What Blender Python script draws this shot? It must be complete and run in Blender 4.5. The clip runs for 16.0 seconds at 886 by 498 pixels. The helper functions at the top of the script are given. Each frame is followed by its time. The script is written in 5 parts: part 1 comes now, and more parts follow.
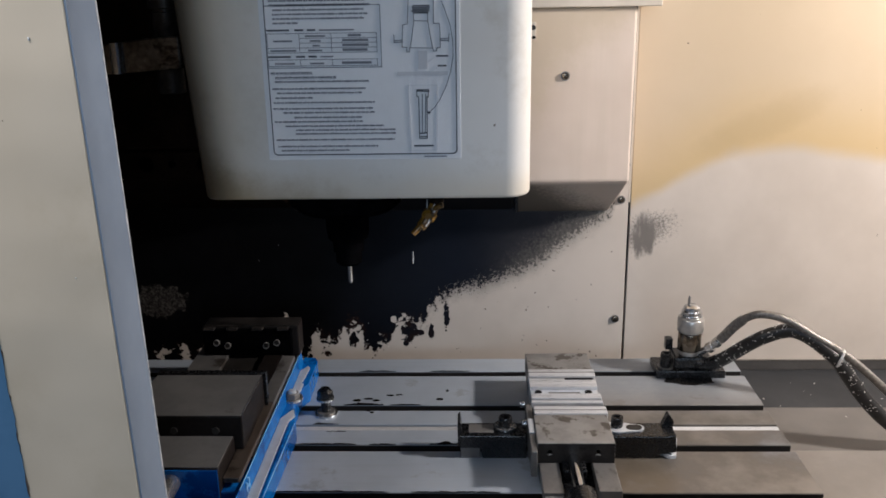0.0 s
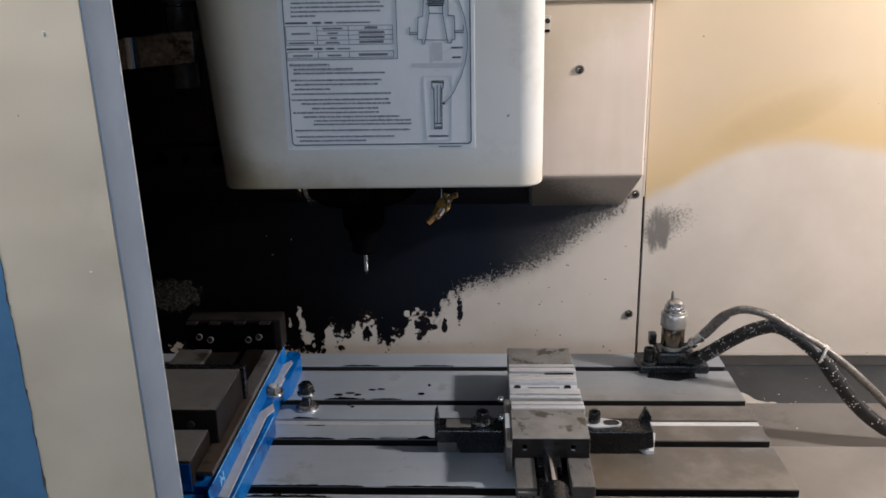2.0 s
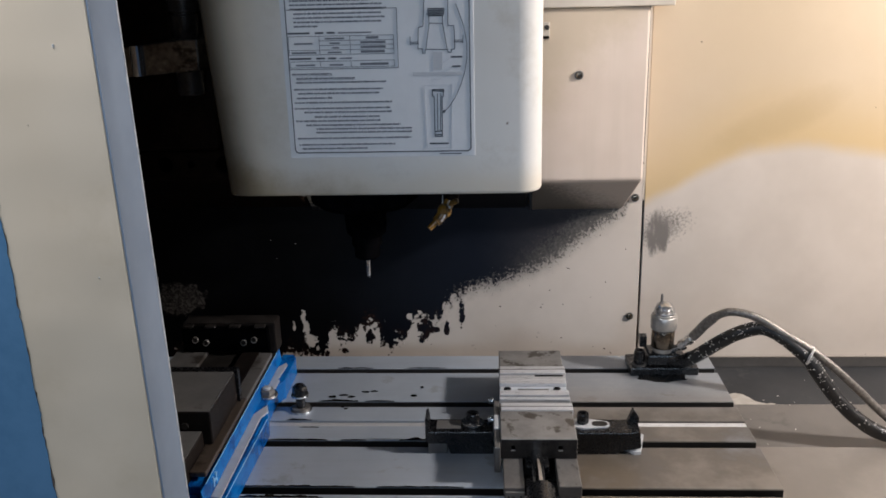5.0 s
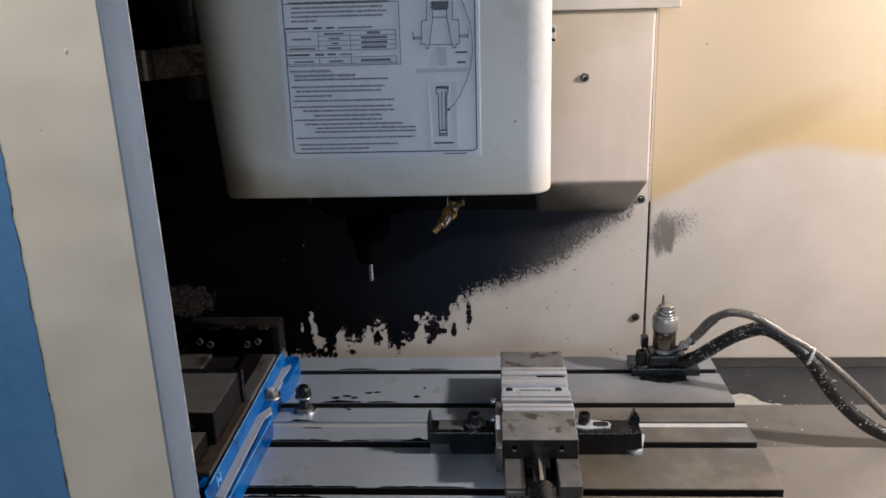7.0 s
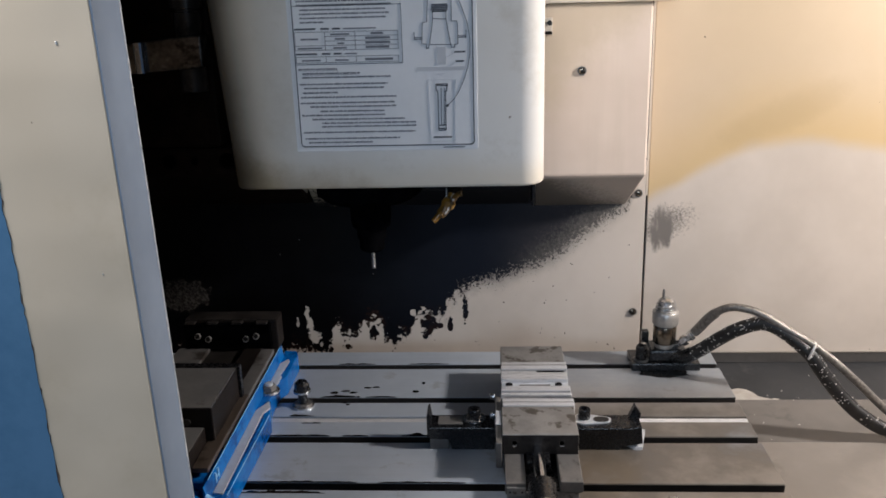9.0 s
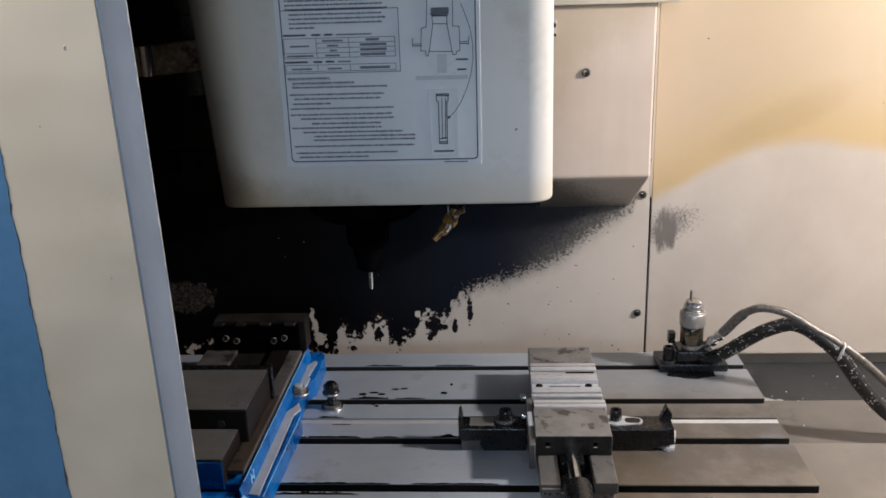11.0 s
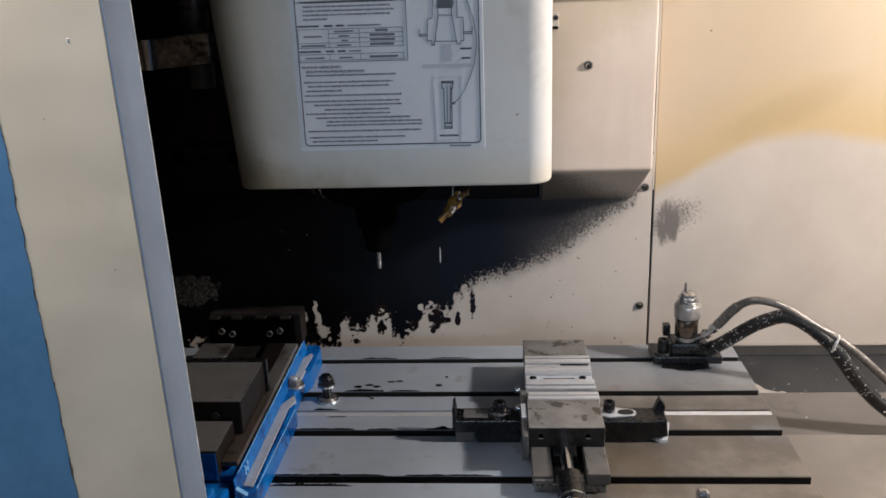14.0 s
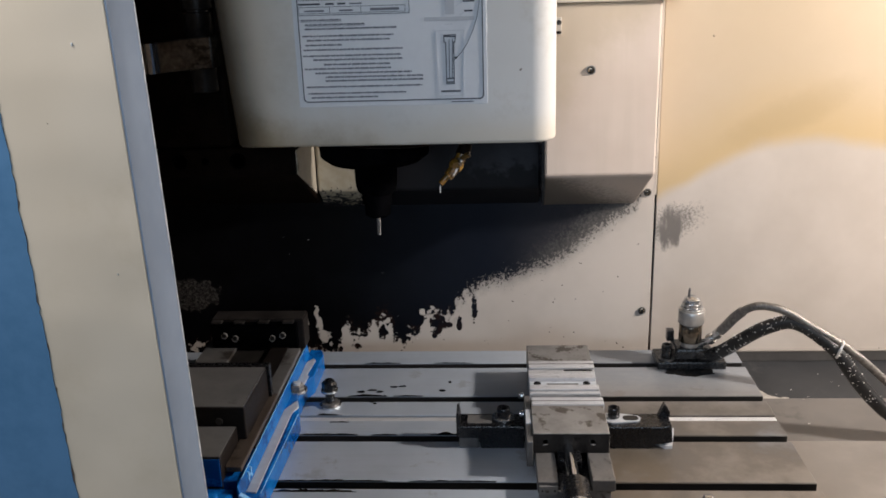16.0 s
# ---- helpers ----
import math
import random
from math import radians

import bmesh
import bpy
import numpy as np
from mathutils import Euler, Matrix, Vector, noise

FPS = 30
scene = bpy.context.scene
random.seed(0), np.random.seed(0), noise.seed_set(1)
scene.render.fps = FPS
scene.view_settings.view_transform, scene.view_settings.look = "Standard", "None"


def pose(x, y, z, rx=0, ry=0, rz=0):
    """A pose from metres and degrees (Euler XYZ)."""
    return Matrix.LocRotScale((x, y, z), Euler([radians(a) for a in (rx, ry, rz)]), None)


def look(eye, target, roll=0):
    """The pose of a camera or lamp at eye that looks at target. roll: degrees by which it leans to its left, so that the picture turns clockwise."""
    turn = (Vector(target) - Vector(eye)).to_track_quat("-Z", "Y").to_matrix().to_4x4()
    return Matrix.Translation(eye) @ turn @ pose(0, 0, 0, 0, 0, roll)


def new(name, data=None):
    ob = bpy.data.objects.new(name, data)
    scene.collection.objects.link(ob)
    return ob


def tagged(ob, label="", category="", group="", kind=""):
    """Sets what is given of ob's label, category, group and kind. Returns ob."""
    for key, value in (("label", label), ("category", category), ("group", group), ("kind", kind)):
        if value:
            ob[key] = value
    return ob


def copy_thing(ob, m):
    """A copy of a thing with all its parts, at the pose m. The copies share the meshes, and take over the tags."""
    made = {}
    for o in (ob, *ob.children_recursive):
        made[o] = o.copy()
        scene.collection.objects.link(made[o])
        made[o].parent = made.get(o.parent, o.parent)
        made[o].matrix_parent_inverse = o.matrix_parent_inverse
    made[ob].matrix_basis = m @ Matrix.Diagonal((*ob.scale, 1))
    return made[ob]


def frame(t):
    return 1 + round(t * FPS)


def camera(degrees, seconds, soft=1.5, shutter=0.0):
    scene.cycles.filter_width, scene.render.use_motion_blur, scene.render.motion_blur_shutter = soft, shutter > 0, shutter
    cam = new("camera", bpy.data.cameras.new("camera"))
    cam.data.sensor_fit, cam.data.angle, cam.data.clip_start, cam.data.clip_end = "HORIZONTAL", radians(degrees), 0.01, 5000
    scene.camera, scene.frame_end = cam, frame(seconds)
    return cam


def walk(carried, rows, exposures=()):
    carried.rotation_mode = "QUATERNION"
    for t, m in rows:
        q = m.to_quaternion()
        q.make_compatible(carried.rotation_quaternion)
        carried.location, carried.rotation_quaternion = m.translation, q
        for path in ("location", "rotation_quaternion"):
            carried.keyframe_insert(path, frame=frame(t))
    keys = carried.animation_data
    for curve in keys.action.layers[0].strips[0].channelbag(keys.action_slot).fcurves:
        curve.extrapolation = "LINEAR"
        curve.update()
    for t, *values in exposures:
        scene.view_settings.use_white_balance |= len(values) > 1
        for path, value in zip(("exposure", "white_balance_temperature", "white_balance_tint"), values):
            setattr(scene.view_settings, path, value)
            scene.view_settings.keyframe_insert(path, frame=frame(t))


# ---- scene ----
# camera: hand-held in front of the open door of a machining centre; z = 0 is the table top
cam = camera(53.53, 16.0, soft=1.7)
PATH = [
    (0, -0.4233, -1.0309, 0.6693, 72.470, -0.956, 1.904),
    (0.5, -0.4252, -1.0315, 0.6686, 71.990, -1.049, 2.378),
    (1, -0.4249, -1.0308, 0.6707, 72.091, -1.100, 2.713),
    (1.5, -0.4269, -1.0305, 0.6738, 72.236, -0.927, 2.621),
    (2, -0.4251, -1.0283, 0.6692, 72.099, -1.169, 2.764),
    (2.5, -0.4252, -1.0266, 0.6709, 72.279, -1.299, 2.847),
    (3, -0.4222, -1.0381, 0.6737, 72.105, -1.302, 2.703),
    (3.5, -0.4171, -1.0466, 0.6746, 72.123, -1.426, 3.038),
    (4, -0.4170, -1.0456, 0.6761, 72.233, -1.414, 3.094),
    (6.5, -0.4207, -1.0513, 0.6790, 72.293, -1.681, 3.337),
    (7, -0.4192, -1.0544, 0.6803, 72.374, -1.725, 3.529),
    (7.5, -0.4212, -1.0513, 0.6799, 72.292, -1.537, 3.327),
    (8, -0.4195, -1.0503, 0.6790, 72.225, -1.505, 3.047),
    (8.5, -0.4202, -1.0477, 0.6768, 72.013, -1.503, 3.227),
    (9, -0.4177, -1.0467, 0.6774, 72.012, -1.649, 3.361),
    (11.5, -0.4211, -1.0538, 0.6797, 72.107, -1.829, 3.620),
    (12, -0.4230, -1.0569, 0.6789, 71.930, -1.672, 3.586),
    (12.5, -0.4232, -1.0560, 0.6817, 71.988, -2.004, 3.903),
    (13, -0.4212, -1.0529, 0.6769, 71.915, -1.909, 3.887),
    (13.5, -0.4214, -1.0464, 0.6762, 71.716, -2.103, 3.903),
    (14, -0.4188, -1.0541, 0.6779, 71.744, -2.014, 3.813),
    (14.5, -0.4197, -1.0515, 0.6791, 71.611, -1.986, 4.016),
    (15, -0.4196, -1.0471, 0.6779, 71.520, -1.943, 4.016),
    (15.5, -0.4208, -1.0489, 0.6771, 71.872, -1.927, 4.179),
    (16, -0.4251, -1.0505, 0.6787, 71.984, -1.865, 3.712),
]


def held(r):
    return pose(r[1], r[2], r[3], 0, 0, r[6]) @ pose(0, 0, 0, r[4]) @ pose(0, 0, 0, 0, 0, r[5])


walk(cam, [(r[0], held(r)) for r in PATH], [(0, -0.09, 6290, 10), (4, -0.07, 6290, 10), (7, -0.03, 6300, 10), (11.5, -0.03, 6360, 10), (14, -0.04, 6400, 10), (16, 0.06, 6450, 10)])

# ---- light: the shop outside the door, one warm work lamp up on the right, two added fills ----
world = bpy.data.worlds.new("shop")
scene.world = world
world.use_nodes = True
bg = world.node_tree.nodes["Background"]
bg.inputs["Color"].default_value = (0.42, 0.70, 1.22, 1)
bg.inputs["Strength"].default_value = 0.12


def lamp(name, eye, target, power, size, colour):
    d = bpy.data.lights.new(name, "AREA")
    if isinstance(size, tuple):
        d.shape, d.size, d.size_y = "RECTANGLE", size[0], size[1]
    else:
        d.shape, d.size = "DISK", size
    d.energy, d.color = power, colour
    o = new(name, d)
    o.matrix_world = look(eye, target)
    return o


lamp("work_lamp", (1.00, 0.0, 0.97), (-0.1, 0.3, 0.1), 34, 0.12, (1.0, 0.910, 0.848))
# unseen cool lamp added far behind the camera to brighten the head's front
lamp("front_fill", (-0.3, -4.6, 1.40), (-0.6, 0.0, 0.45), 48, (2.4, 0.9), (0.70, 0.84, 1.0))
# unseen lamp added close above the door to brighten its upper part
lamp("door_fill", (-1.30, -0.56, 1.36), (-0.95, -0.25, 0.80), 15.0, 0.5, (0.95, 0.96, 1.0))

# ---- materials ----
def rgb(c):
    return (c[0], c[1], c[2], 1)


class Mat:
    """A node material with a few short-hands."""

    def __init__(self, name):
        self.m = bpy.data.materials.new(name)
        self.m.use_nodes = True
        self.t = self.m.node_tree
        self.b = self.t.nodes["Principled BSDF"]

    def n(self, kind, **props):
        node = self.t.nodes.new(kind)
        for k, v in props.items():
            if k in ("operation", "blend_type"):
                if k == "operation":
                    node.operation = v
                else:
                    node.blend_type = v
        return node

    def link(self, a, b):
        self.t.links.new(a, b)

    def put(self, value, socket):
        if hasattr(value, "links"):
            self.link(value, socket)
        else:
            socket.default_value = value

    def math(self, op, a, b=0.0, clamp=False):
        node = self.n("ShaderNodeMath", operation=op)
        node.use_clamp = clamp
        self.put(a, node.inputs[0])
        self.put(b, node.inputs[1])
        return node.outputs[0]

    def coord(self, which="Object"):
        return self.n("ShaderNodeTexCoord").outputs[which]

    def position(self):
        s = self.n("ShaderNodeSeparateXYZ")
        g = self.n("ShaderNodeNewGeometry")
        self.link(g.outputs["Position"], s.inputs[0])
        return s.outputs[0], s.outputs[1], s.outputs[2]

    def noise(self, scale, detail=4.0, rough=0.6, stretch=None, vec=None):
        node = self.n("ShaderNodeTexNoise")
        node.inputs["Scale"].default_value = scale
        node.inputs["Detail"].default_value = detail
        node.inputs["Roughness"].default_value = rough
        v = vec or self.coord()
        if stretch:
            mp = self.n("ShaderNodeMapping")
            mp.inputs["Scale"].default_value = stretch
            self.link(v, mp.inputs["Vector"])
            v = mp.outputs[0]
        self.link(v, node.inputs["Vector"])
        return node.outputs["Fac"]

    def ramp(self, fac, lo, hi, a=0.0, b=1.0):
        node = self.n("ShaderNodeMapRange")
        node.interpolation_type = "SMOOTHSTEP"
        self.put(fac, node.inputs["Value"])
        for k, v in (("From Min", lo), ("From Max", hi), ("To Min", a), ("To Max", b)):
            node.inputs[k].default_value = v
        return node.outputs["Result"]

    def curve(self, x, lo, hi, stops, vmin, vmax):
        """A height along x, through the stops (x, height)."""
        node = self.n("ShaderNodeValToRGB")
        mr = self.n("ShaderNodeMapRange")
        self.put(x, mr.inputs["Value"])
        mr.inputs["From Min"].default_value, mr.inputs["From Max"].default_value = lo, hi
        self.link(mr.outputs["Result"], node.inputs[0])
        el = node.color_ramp.elements
        while len(el) < len(stops):
            el.new(0.5)
        for e, (px, h) in zip(el, stops):
            e.position = (px - lo) / (hi - lo)
            g = (h - vmin) / (vmax - vmin)
            e.color = (g, g, g, 1)
        v = self.math("MULTIPLY", node.outputs["Color"], vmax - vmin)
        return self.math("ADD", v, vmin)

    def spots(self, x, z, grain, places):
        """Ragged round spots (x, z, half width, half height)."""
        mask = 0.0
        jitter = self.math("MULTIPLY", self.math("SUBTRACT", grain, 0.5), 5.0)
        for cx, cz, rx, rz in places:
            u = self.math("DIVIDE", self.math("SUBTRACT", x, cx), rx)
            v = self.math("DIVIDE", self.math("SUBTRACT", z, cz), rz)
            r2 = self.math("ADD", self.math("MULTIPLY", u, u), self.math("MULTIPLY", v, v))
            mask = self.math("MAXIMUM", self.ramp(self.math("ADD", r2, jitter), 1.15, 0.85), mask)
        return mask

    def mix(self, fac, a, b):
        node = self.n("ShaderNodeMix")
        node.data_type = "RGBA"
        self.put(fac, node.inputs[0])
        self.put(rgb(a) if isinstance(a, tuple) else a, node.inputs[6])
        self.put(rgb(b) if isinstance(b, tuple) else b, node.inputs[7])
        return node.outputs[2]

    def bump(self, height, strength=0.2, distance=0.002):
        node = self.n("ShaderNodeBump")
        node.inputs["Strength"].default_value = strength
        node.inputs["Distance"].default_value = distance
        self.link(height, node.inputs["Height"])
        self.link(node.outputs[0], self.b.inputs["Normal"])

    def done(self, colour, rough=0.5, metal=0.0, gloss=0.5):
        self.b.inputs["Specular IOR Level"].default_value = gloss
        self.put(rgb(colour) if isinstance(colour, tuple) else colour, self.b.inputs["Base Color"])
        self.put(rough, self.b.inputs["Roughness"])
        self.put(metal, self.b.inputs["Metallic"])
        return self.m


def surface(name, a, b, scale=20.0, rough=0.45, metal=0.0, spread=0.12, stretch=None, bump=0.1, dirt=None, dirt_scale=9.0, dirt_at=0.58, gloss=0.5):
    """Two tones at two scales, uneven gloss, fine relief, and where given patches of dirt."""
    k = Mat(name)
    big = k.noise(scale, 3, 0.6, stretch)
    fine = k.noise(scale * 9, 4, 0.65, stretch)
    f = k.math("ADD", k.math("MULTIPLY", big, 0.65), k.math("MULTIPLY", fine, 0.35))
    col = k.mix(k.ramp(f, 0.35, 0.65), a, b)
    r = k.math("ADD", k.math("MULTIPLY", fine, 2 * spread), rough - spread)
    if dirt:
        d = k.noise(dirt_scale, 7, 0.7)
        col = k.mix(k.ramp(d, dirt_at, dirt_at + 0.08), col, dirt)
    k.bump(fine, bump, 0.001)
    return k.done(col, r, metal, gloss)


def painted_wall(name, right):
    """Beige sheet metal; black sludge on the part behind the spindle, a yellow oil film high on the other."""
    k = Mat(name)
    x, y, z = k.position()
    big, fine = k.noise(5, 4, 0.6), k.noise(90, 4, 0.6)
    col = k.mix(k.ramp(big, 0.3, 0.7), (0.535, 0.475, 0.415), (0.615, 0.55, 0.487))
    grime = k.noise(14, 8, 0.75)
    if right:
        zb = k.curve(x, -0.15, 0.85, [(-0.13, 0.25), (-0.06, 0.29), (0.05, 0.345), (0.16, 0.35), (0.28, 0.335), (0.85, 0.33)], 0.2, 0.4)
        d = k.math("SUBTRACT", z, zb)
        d = k.math("ADD", d, k.math("MULTIPLY", k.math("SUBTRACT", big, 0.5), 0.05))
        film = k.ramp(d, -0.012, 0.02)
        thick = k.ramp(d, 0.16, 0.0)
        col = k.mix(k.math("MULTIPLY", film, k.math("ADD", k.math("MULTIPLY", thick, 0.40), 0.58)), col, (0.57, 0.425, 0.235))
        # a darker run of old oil along the lower edge of the film
        ou = k.math("DIVIDE", k.math("SUBTRACT", x, 0.096), 0.11)
        ow = k.math("DIVIDE", k.math("SUBTRACT", k.math("SUBTRACT", z, 0.401), k.math("MULTIPLY", k.math("SUBTRACT", x, 0.096), 0.42)), 0.036)
        old = k.math("ADD", k.math("ADD", k.math("MULTIPLY", ou, ou), k.math("MULTIPLY", ow, ow)), k.math("MULTIPLY", k.math("SUBTRACT", grime, 0.5), 2.0))
        col = k.mix(k.math("MULTIPLY", k.ramp(old, 1.7, 0.0), 0.34), col, (0.40, 0.30, 0.165))
        # black smudge beside the joint
        u = k.math("DIVIDE", k.math("ADD", x, 0.095), 0.06)
        w = k.math("DIVIDE", k.math("SUBTRACT", k.math("SUBTRACT", z, 0.200), k.math("MULTIPLY", k.math("ADD", x, 0.105), 0.3)), 0.036)
        r2 = k.math("ADD", k.math("MULTIPLY", u, u), k.math("MULTIPLY", w, w))
        speck = k.noise(220, 5, 0.75)
        s = k.math("ADD", k.math("MULTIPLY", r2, -0.30), k.math("ADD", k.math("MULTIPLY", speck, 1.6), k.math("MULTIPLY", grime, 0.5)))
        cu = k.math("DIVIDE", k.math("ADD", x, 0.102), 0.019)
        cw = k.math("DIVIDE", k.math("SUBTRACT", z, 0.195), 0.036)
        streak = k.math("MULTIPLY", k.math("SUBTRACT", k.noise(45, 3, 0.6, (1, 1, 0.25)), 0.5), 7.0)
        fray = k.math("ADD", streak, k.math("MULTIPLY", k.math("SUBTRACT", speck, 0.5), 2.2))
        core = k.ramp(k.math("ADD", k.math("ADD", k.math("MULTIPLY", cu, cu), k.math("MULTIPLY", cw, cw)), fray), 1.6, 0.0)
        mask = k.math("MAXIMUM", k.math("MULTIPLY", k.ramp(s, 0.72, 1.25), 0.72), k.math("MULTIPLY", core, 0.7))
        rough = 0.42
        col = k.mix(mask, col, (0.02, 0.02, 0.022))
        flecks = k.ramp(k.noise(60, 2, 0.5), 0.76, 0.78)
        col = k.mix(flecks, col, (0.12, 0.09, 0.07))
        k.bump(fine, 0.04, 0.001)
        return k.done(col, rough)
    zb = k.curve(x, -1.6, -0.11, [(-1.600, -0.090), (-0.814, -0.058), (-0.752, -0.059), (-0.744, -0.044), (-0.735, -0.017), (-0.729, -0.002), (-0.721, -0.002), (-0.716, -0.022), (-0.688, -0.023), (-0.678, -0.010), (-0.672, 0.006), (-0.654, 0.017), (-0.639, 0.003), (-0.636, -0.020), (-0.626, -0.035), (-0.610, -0.031), (-0.597, -0.020), (-0.577, -0.017), (-0.570, 0.016), (-0.563, 0.028), (-0.532, 0.018), (-0.512, 0.018), (-0.504, 0.056), (-0.494, 0.065), (-0.474, 0.072), (-0.459, 0.086), (-0.409, 0.096), (-0.355, 0.115), (-0.296, 0.142), (-0.241, 0.186), (-0.163, 0.242), (-0.12, 0.40)], -0.1, 0.4)
    d = k.math("SUBTRACT", z, zb)
    blobs = k.math("ADD", k.math("MULTIPLY", k.noise(40, 1.5, 0.5, (1, 1, 0.52)), 0.72), k.math("MULTIPLY", k.noise(120, 2, 0.5), 0.28))
    speck = k.noise(230, 5, 0.75)
    lumps = k.noise(105, 2.5, 0.6)
    coarse = k.ramp(x, -0.40, -0.60)
    d = k.math("ADD", d, k.math("MULTIPLY", k.math("MULTIPLY", k.math("SUBTRACT", blobs, 0.5), k.ramp(x, -0.80, -0.88, 0.07, 0.40)), coarse))
    d = k.math("ADD", d, k.math("MULTIPLY", k.math("MULTIPLY", k.math("SUBTRACT", lumps, 0.5), 0.10), k.ramp(x, -0.42, -0.50)))
    # bare runs in the sludge, and thick drops below its edge
    bare = k.spots(x, z, lumps, ((-0.784, 0.029, 0.0044, 0.0168), (-0.780, 0.001, 0.0065, 0.0168), (-0.771, -0.025, 0.0109, 0.0120), (-0.804, 0.007, 0.0027, 0.0096), (-0.760, -0.038, 0.0038, 0.0054), (-0.729, -0.012, 0.0076, 0.0108), (-0.573, 0.027, 0.0054, 0.0072)))
    drops = k.spots(x, z, lumps, ((-0.544, 0.002, 0.0142, 0.0216), (-0.654, -0.017, 0.0087, 0.0144), (-0.553, -0.025, 0.0038, 0.0048), (-0.521, -0.000, 0.0065, 0.0060), (-0.502, 0.003, 0.0054, 0.0144), (-0.742, -0.054, 0.0054, 0.0072), (-0.708, -0.045, 0.0087, 0.0048), (-0.471, 0.035, 0.0054, 0.0264)))
    soft = k.math("MULTIPLY", k.ramp(k.math("ADD", d, k.math("MULTIPLY", k.math("SUBTRACT", grime, 0.5), 0.05)), -0.035, 0.030), k.math("SUBTRACT", 0.8, k.math("MULTIPLY", coarse, 0.8)))
    d = k.math("ADD", d, k.math("MULTIPLY", k.math("SUBTRACT", speck, 0.5), k.math("SUBTRACT", 0.15, k.math("MULTIPLY", coarse, 0.125))))
    edge = k.math("MAXIMUM", k.ramp(d, -0.002, 0.006), soft)
    edge = k.math("MAXIMUM", k.math("MULTIPLY", edge, k.math("SUBTRACT", 1.0, bare)), drops)
    # a scraped patch low at the far end, its colour dimmed for shade
    pu = k.math("DIVIDE", k.math("ADD", x, 1.025), 0.055)
    pw = k.math("DIVIDE", k.math("SUBTRACT", z, 0.07), 0.036)
    pr = k.math("ADD", k.math("MULTIPLY", pu, pu), k.math("MULTIPLY", pw, pw))
    patch = k.ramp(k.math("ADD", pr, k.math("MULTIPLY", k.math("SUBTRACT", blobs, 0.5), 4.0)), 0.9, 0.7)
    edge = k.math("MULTIPLY", edge, k.math("SUBTRACT", 1.0, k.math("MULTIPLY", patch, k.ramp(speck, 0.42, 0.62, 0.02, 0.15))))
    flecks = k.ramp(k.noise(75, 2, 0.5), 0.715, 0.735)
    col = k.mix(flecks, col, (0.10, 0.08, 0.065))
    sludge = k.mix(k.ramp(grime, 0.4, 0.7), (0.0012, 0.0012, 0.0016), (0.003, 0.003, 0.004))
    # bluer towards the joint: the sludge's sheen is put into the colour
    sludge = k.mix(k.ramp(x, -0.74, -0.40), sludge, k.mix(grime, (0.0052, 0.0073, 0.0128), (0.0092, 0.0122, 0.0205)))
    sludge = k.mix(k.math("MULTIPLY", k.ramp(x, -0.46, -0.22), k.ramp(grime, 0.3, 0.7, 0.6, 1.0)), sludge, (0.050, 0.047, 0.050))
    thin = k.math("MULTIPLY", k.ramp(d, 0.028, 0.004), coarse)
    sludge = k.mix(k.math("MULTIPLY", thin, k.ramp(grime, 0.45, 0.6)), sludge, (0.020, 0.009, 0.006))
    # soft grey fade: thinning sludge with the edge of a shadow painted in
    sheer = k.math("MULTIPLY", k.ramp(d, 0.065, 0.0), k.ramp(x, -0.40, -0.27))
    sludge = k.mix(k.math("MULTIPLY", sheer, 0.75), sludge, (0.15, 0.14, 0.125))
    col = k.mix(edge, col, sludge)
    rough = k.math("ADD", 0.5, k.math("MULTIPLY", edge, -0.08))
    k.bump(k.math("ADD", k.math("MULTIPLY", edge, 0.6), k.math("MULTIPLY", fine, 0.2)), 0.25, 0.002)
    return k.done(col, rough, 0.0, 0.115)


def recess_paint():
    """Beige column panel, clean only at its far end, black with sludge and painted shade elsewhere."""
    k = Mat("sludged_column_panel")
    x, y, z = k.position()
    blobs, speck = k.noise(40, 3, 0.6), k.noise(160, 4, 0.7)
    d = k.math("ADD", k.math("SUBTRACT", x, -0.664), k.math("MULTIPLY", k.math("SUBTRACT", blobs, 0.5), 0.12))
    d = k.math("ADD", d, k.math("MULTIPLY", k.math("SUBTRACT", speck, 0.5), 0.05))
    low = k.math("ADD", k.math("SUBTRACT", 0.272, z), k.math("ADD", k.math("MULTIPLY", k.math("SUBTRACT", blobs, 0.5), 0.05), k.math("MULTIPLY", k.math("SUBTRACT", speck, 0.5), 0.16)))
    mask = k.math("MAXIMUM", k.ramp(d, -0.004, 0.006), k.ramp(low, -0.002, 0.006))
    # grey haze at the right end paints the shine on the sludge
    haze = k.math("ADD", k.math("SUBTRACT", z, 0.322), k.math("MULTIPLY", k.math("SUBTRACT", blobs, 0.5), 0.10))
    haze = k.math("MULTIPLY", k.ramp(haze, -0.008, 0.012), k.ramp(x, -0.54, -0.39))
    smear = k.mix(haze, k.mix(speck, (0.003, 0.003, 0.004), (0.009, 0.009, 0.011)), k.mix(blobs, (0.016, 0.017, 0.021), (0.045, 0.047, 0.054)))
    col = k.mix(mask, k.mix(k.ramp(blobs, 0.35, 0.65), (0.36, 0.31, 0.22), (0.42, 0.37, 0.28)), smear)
    k.bump(speck, 0.1, 0.001)
    return k.done(col, 0.5, 0.0, 0.2)


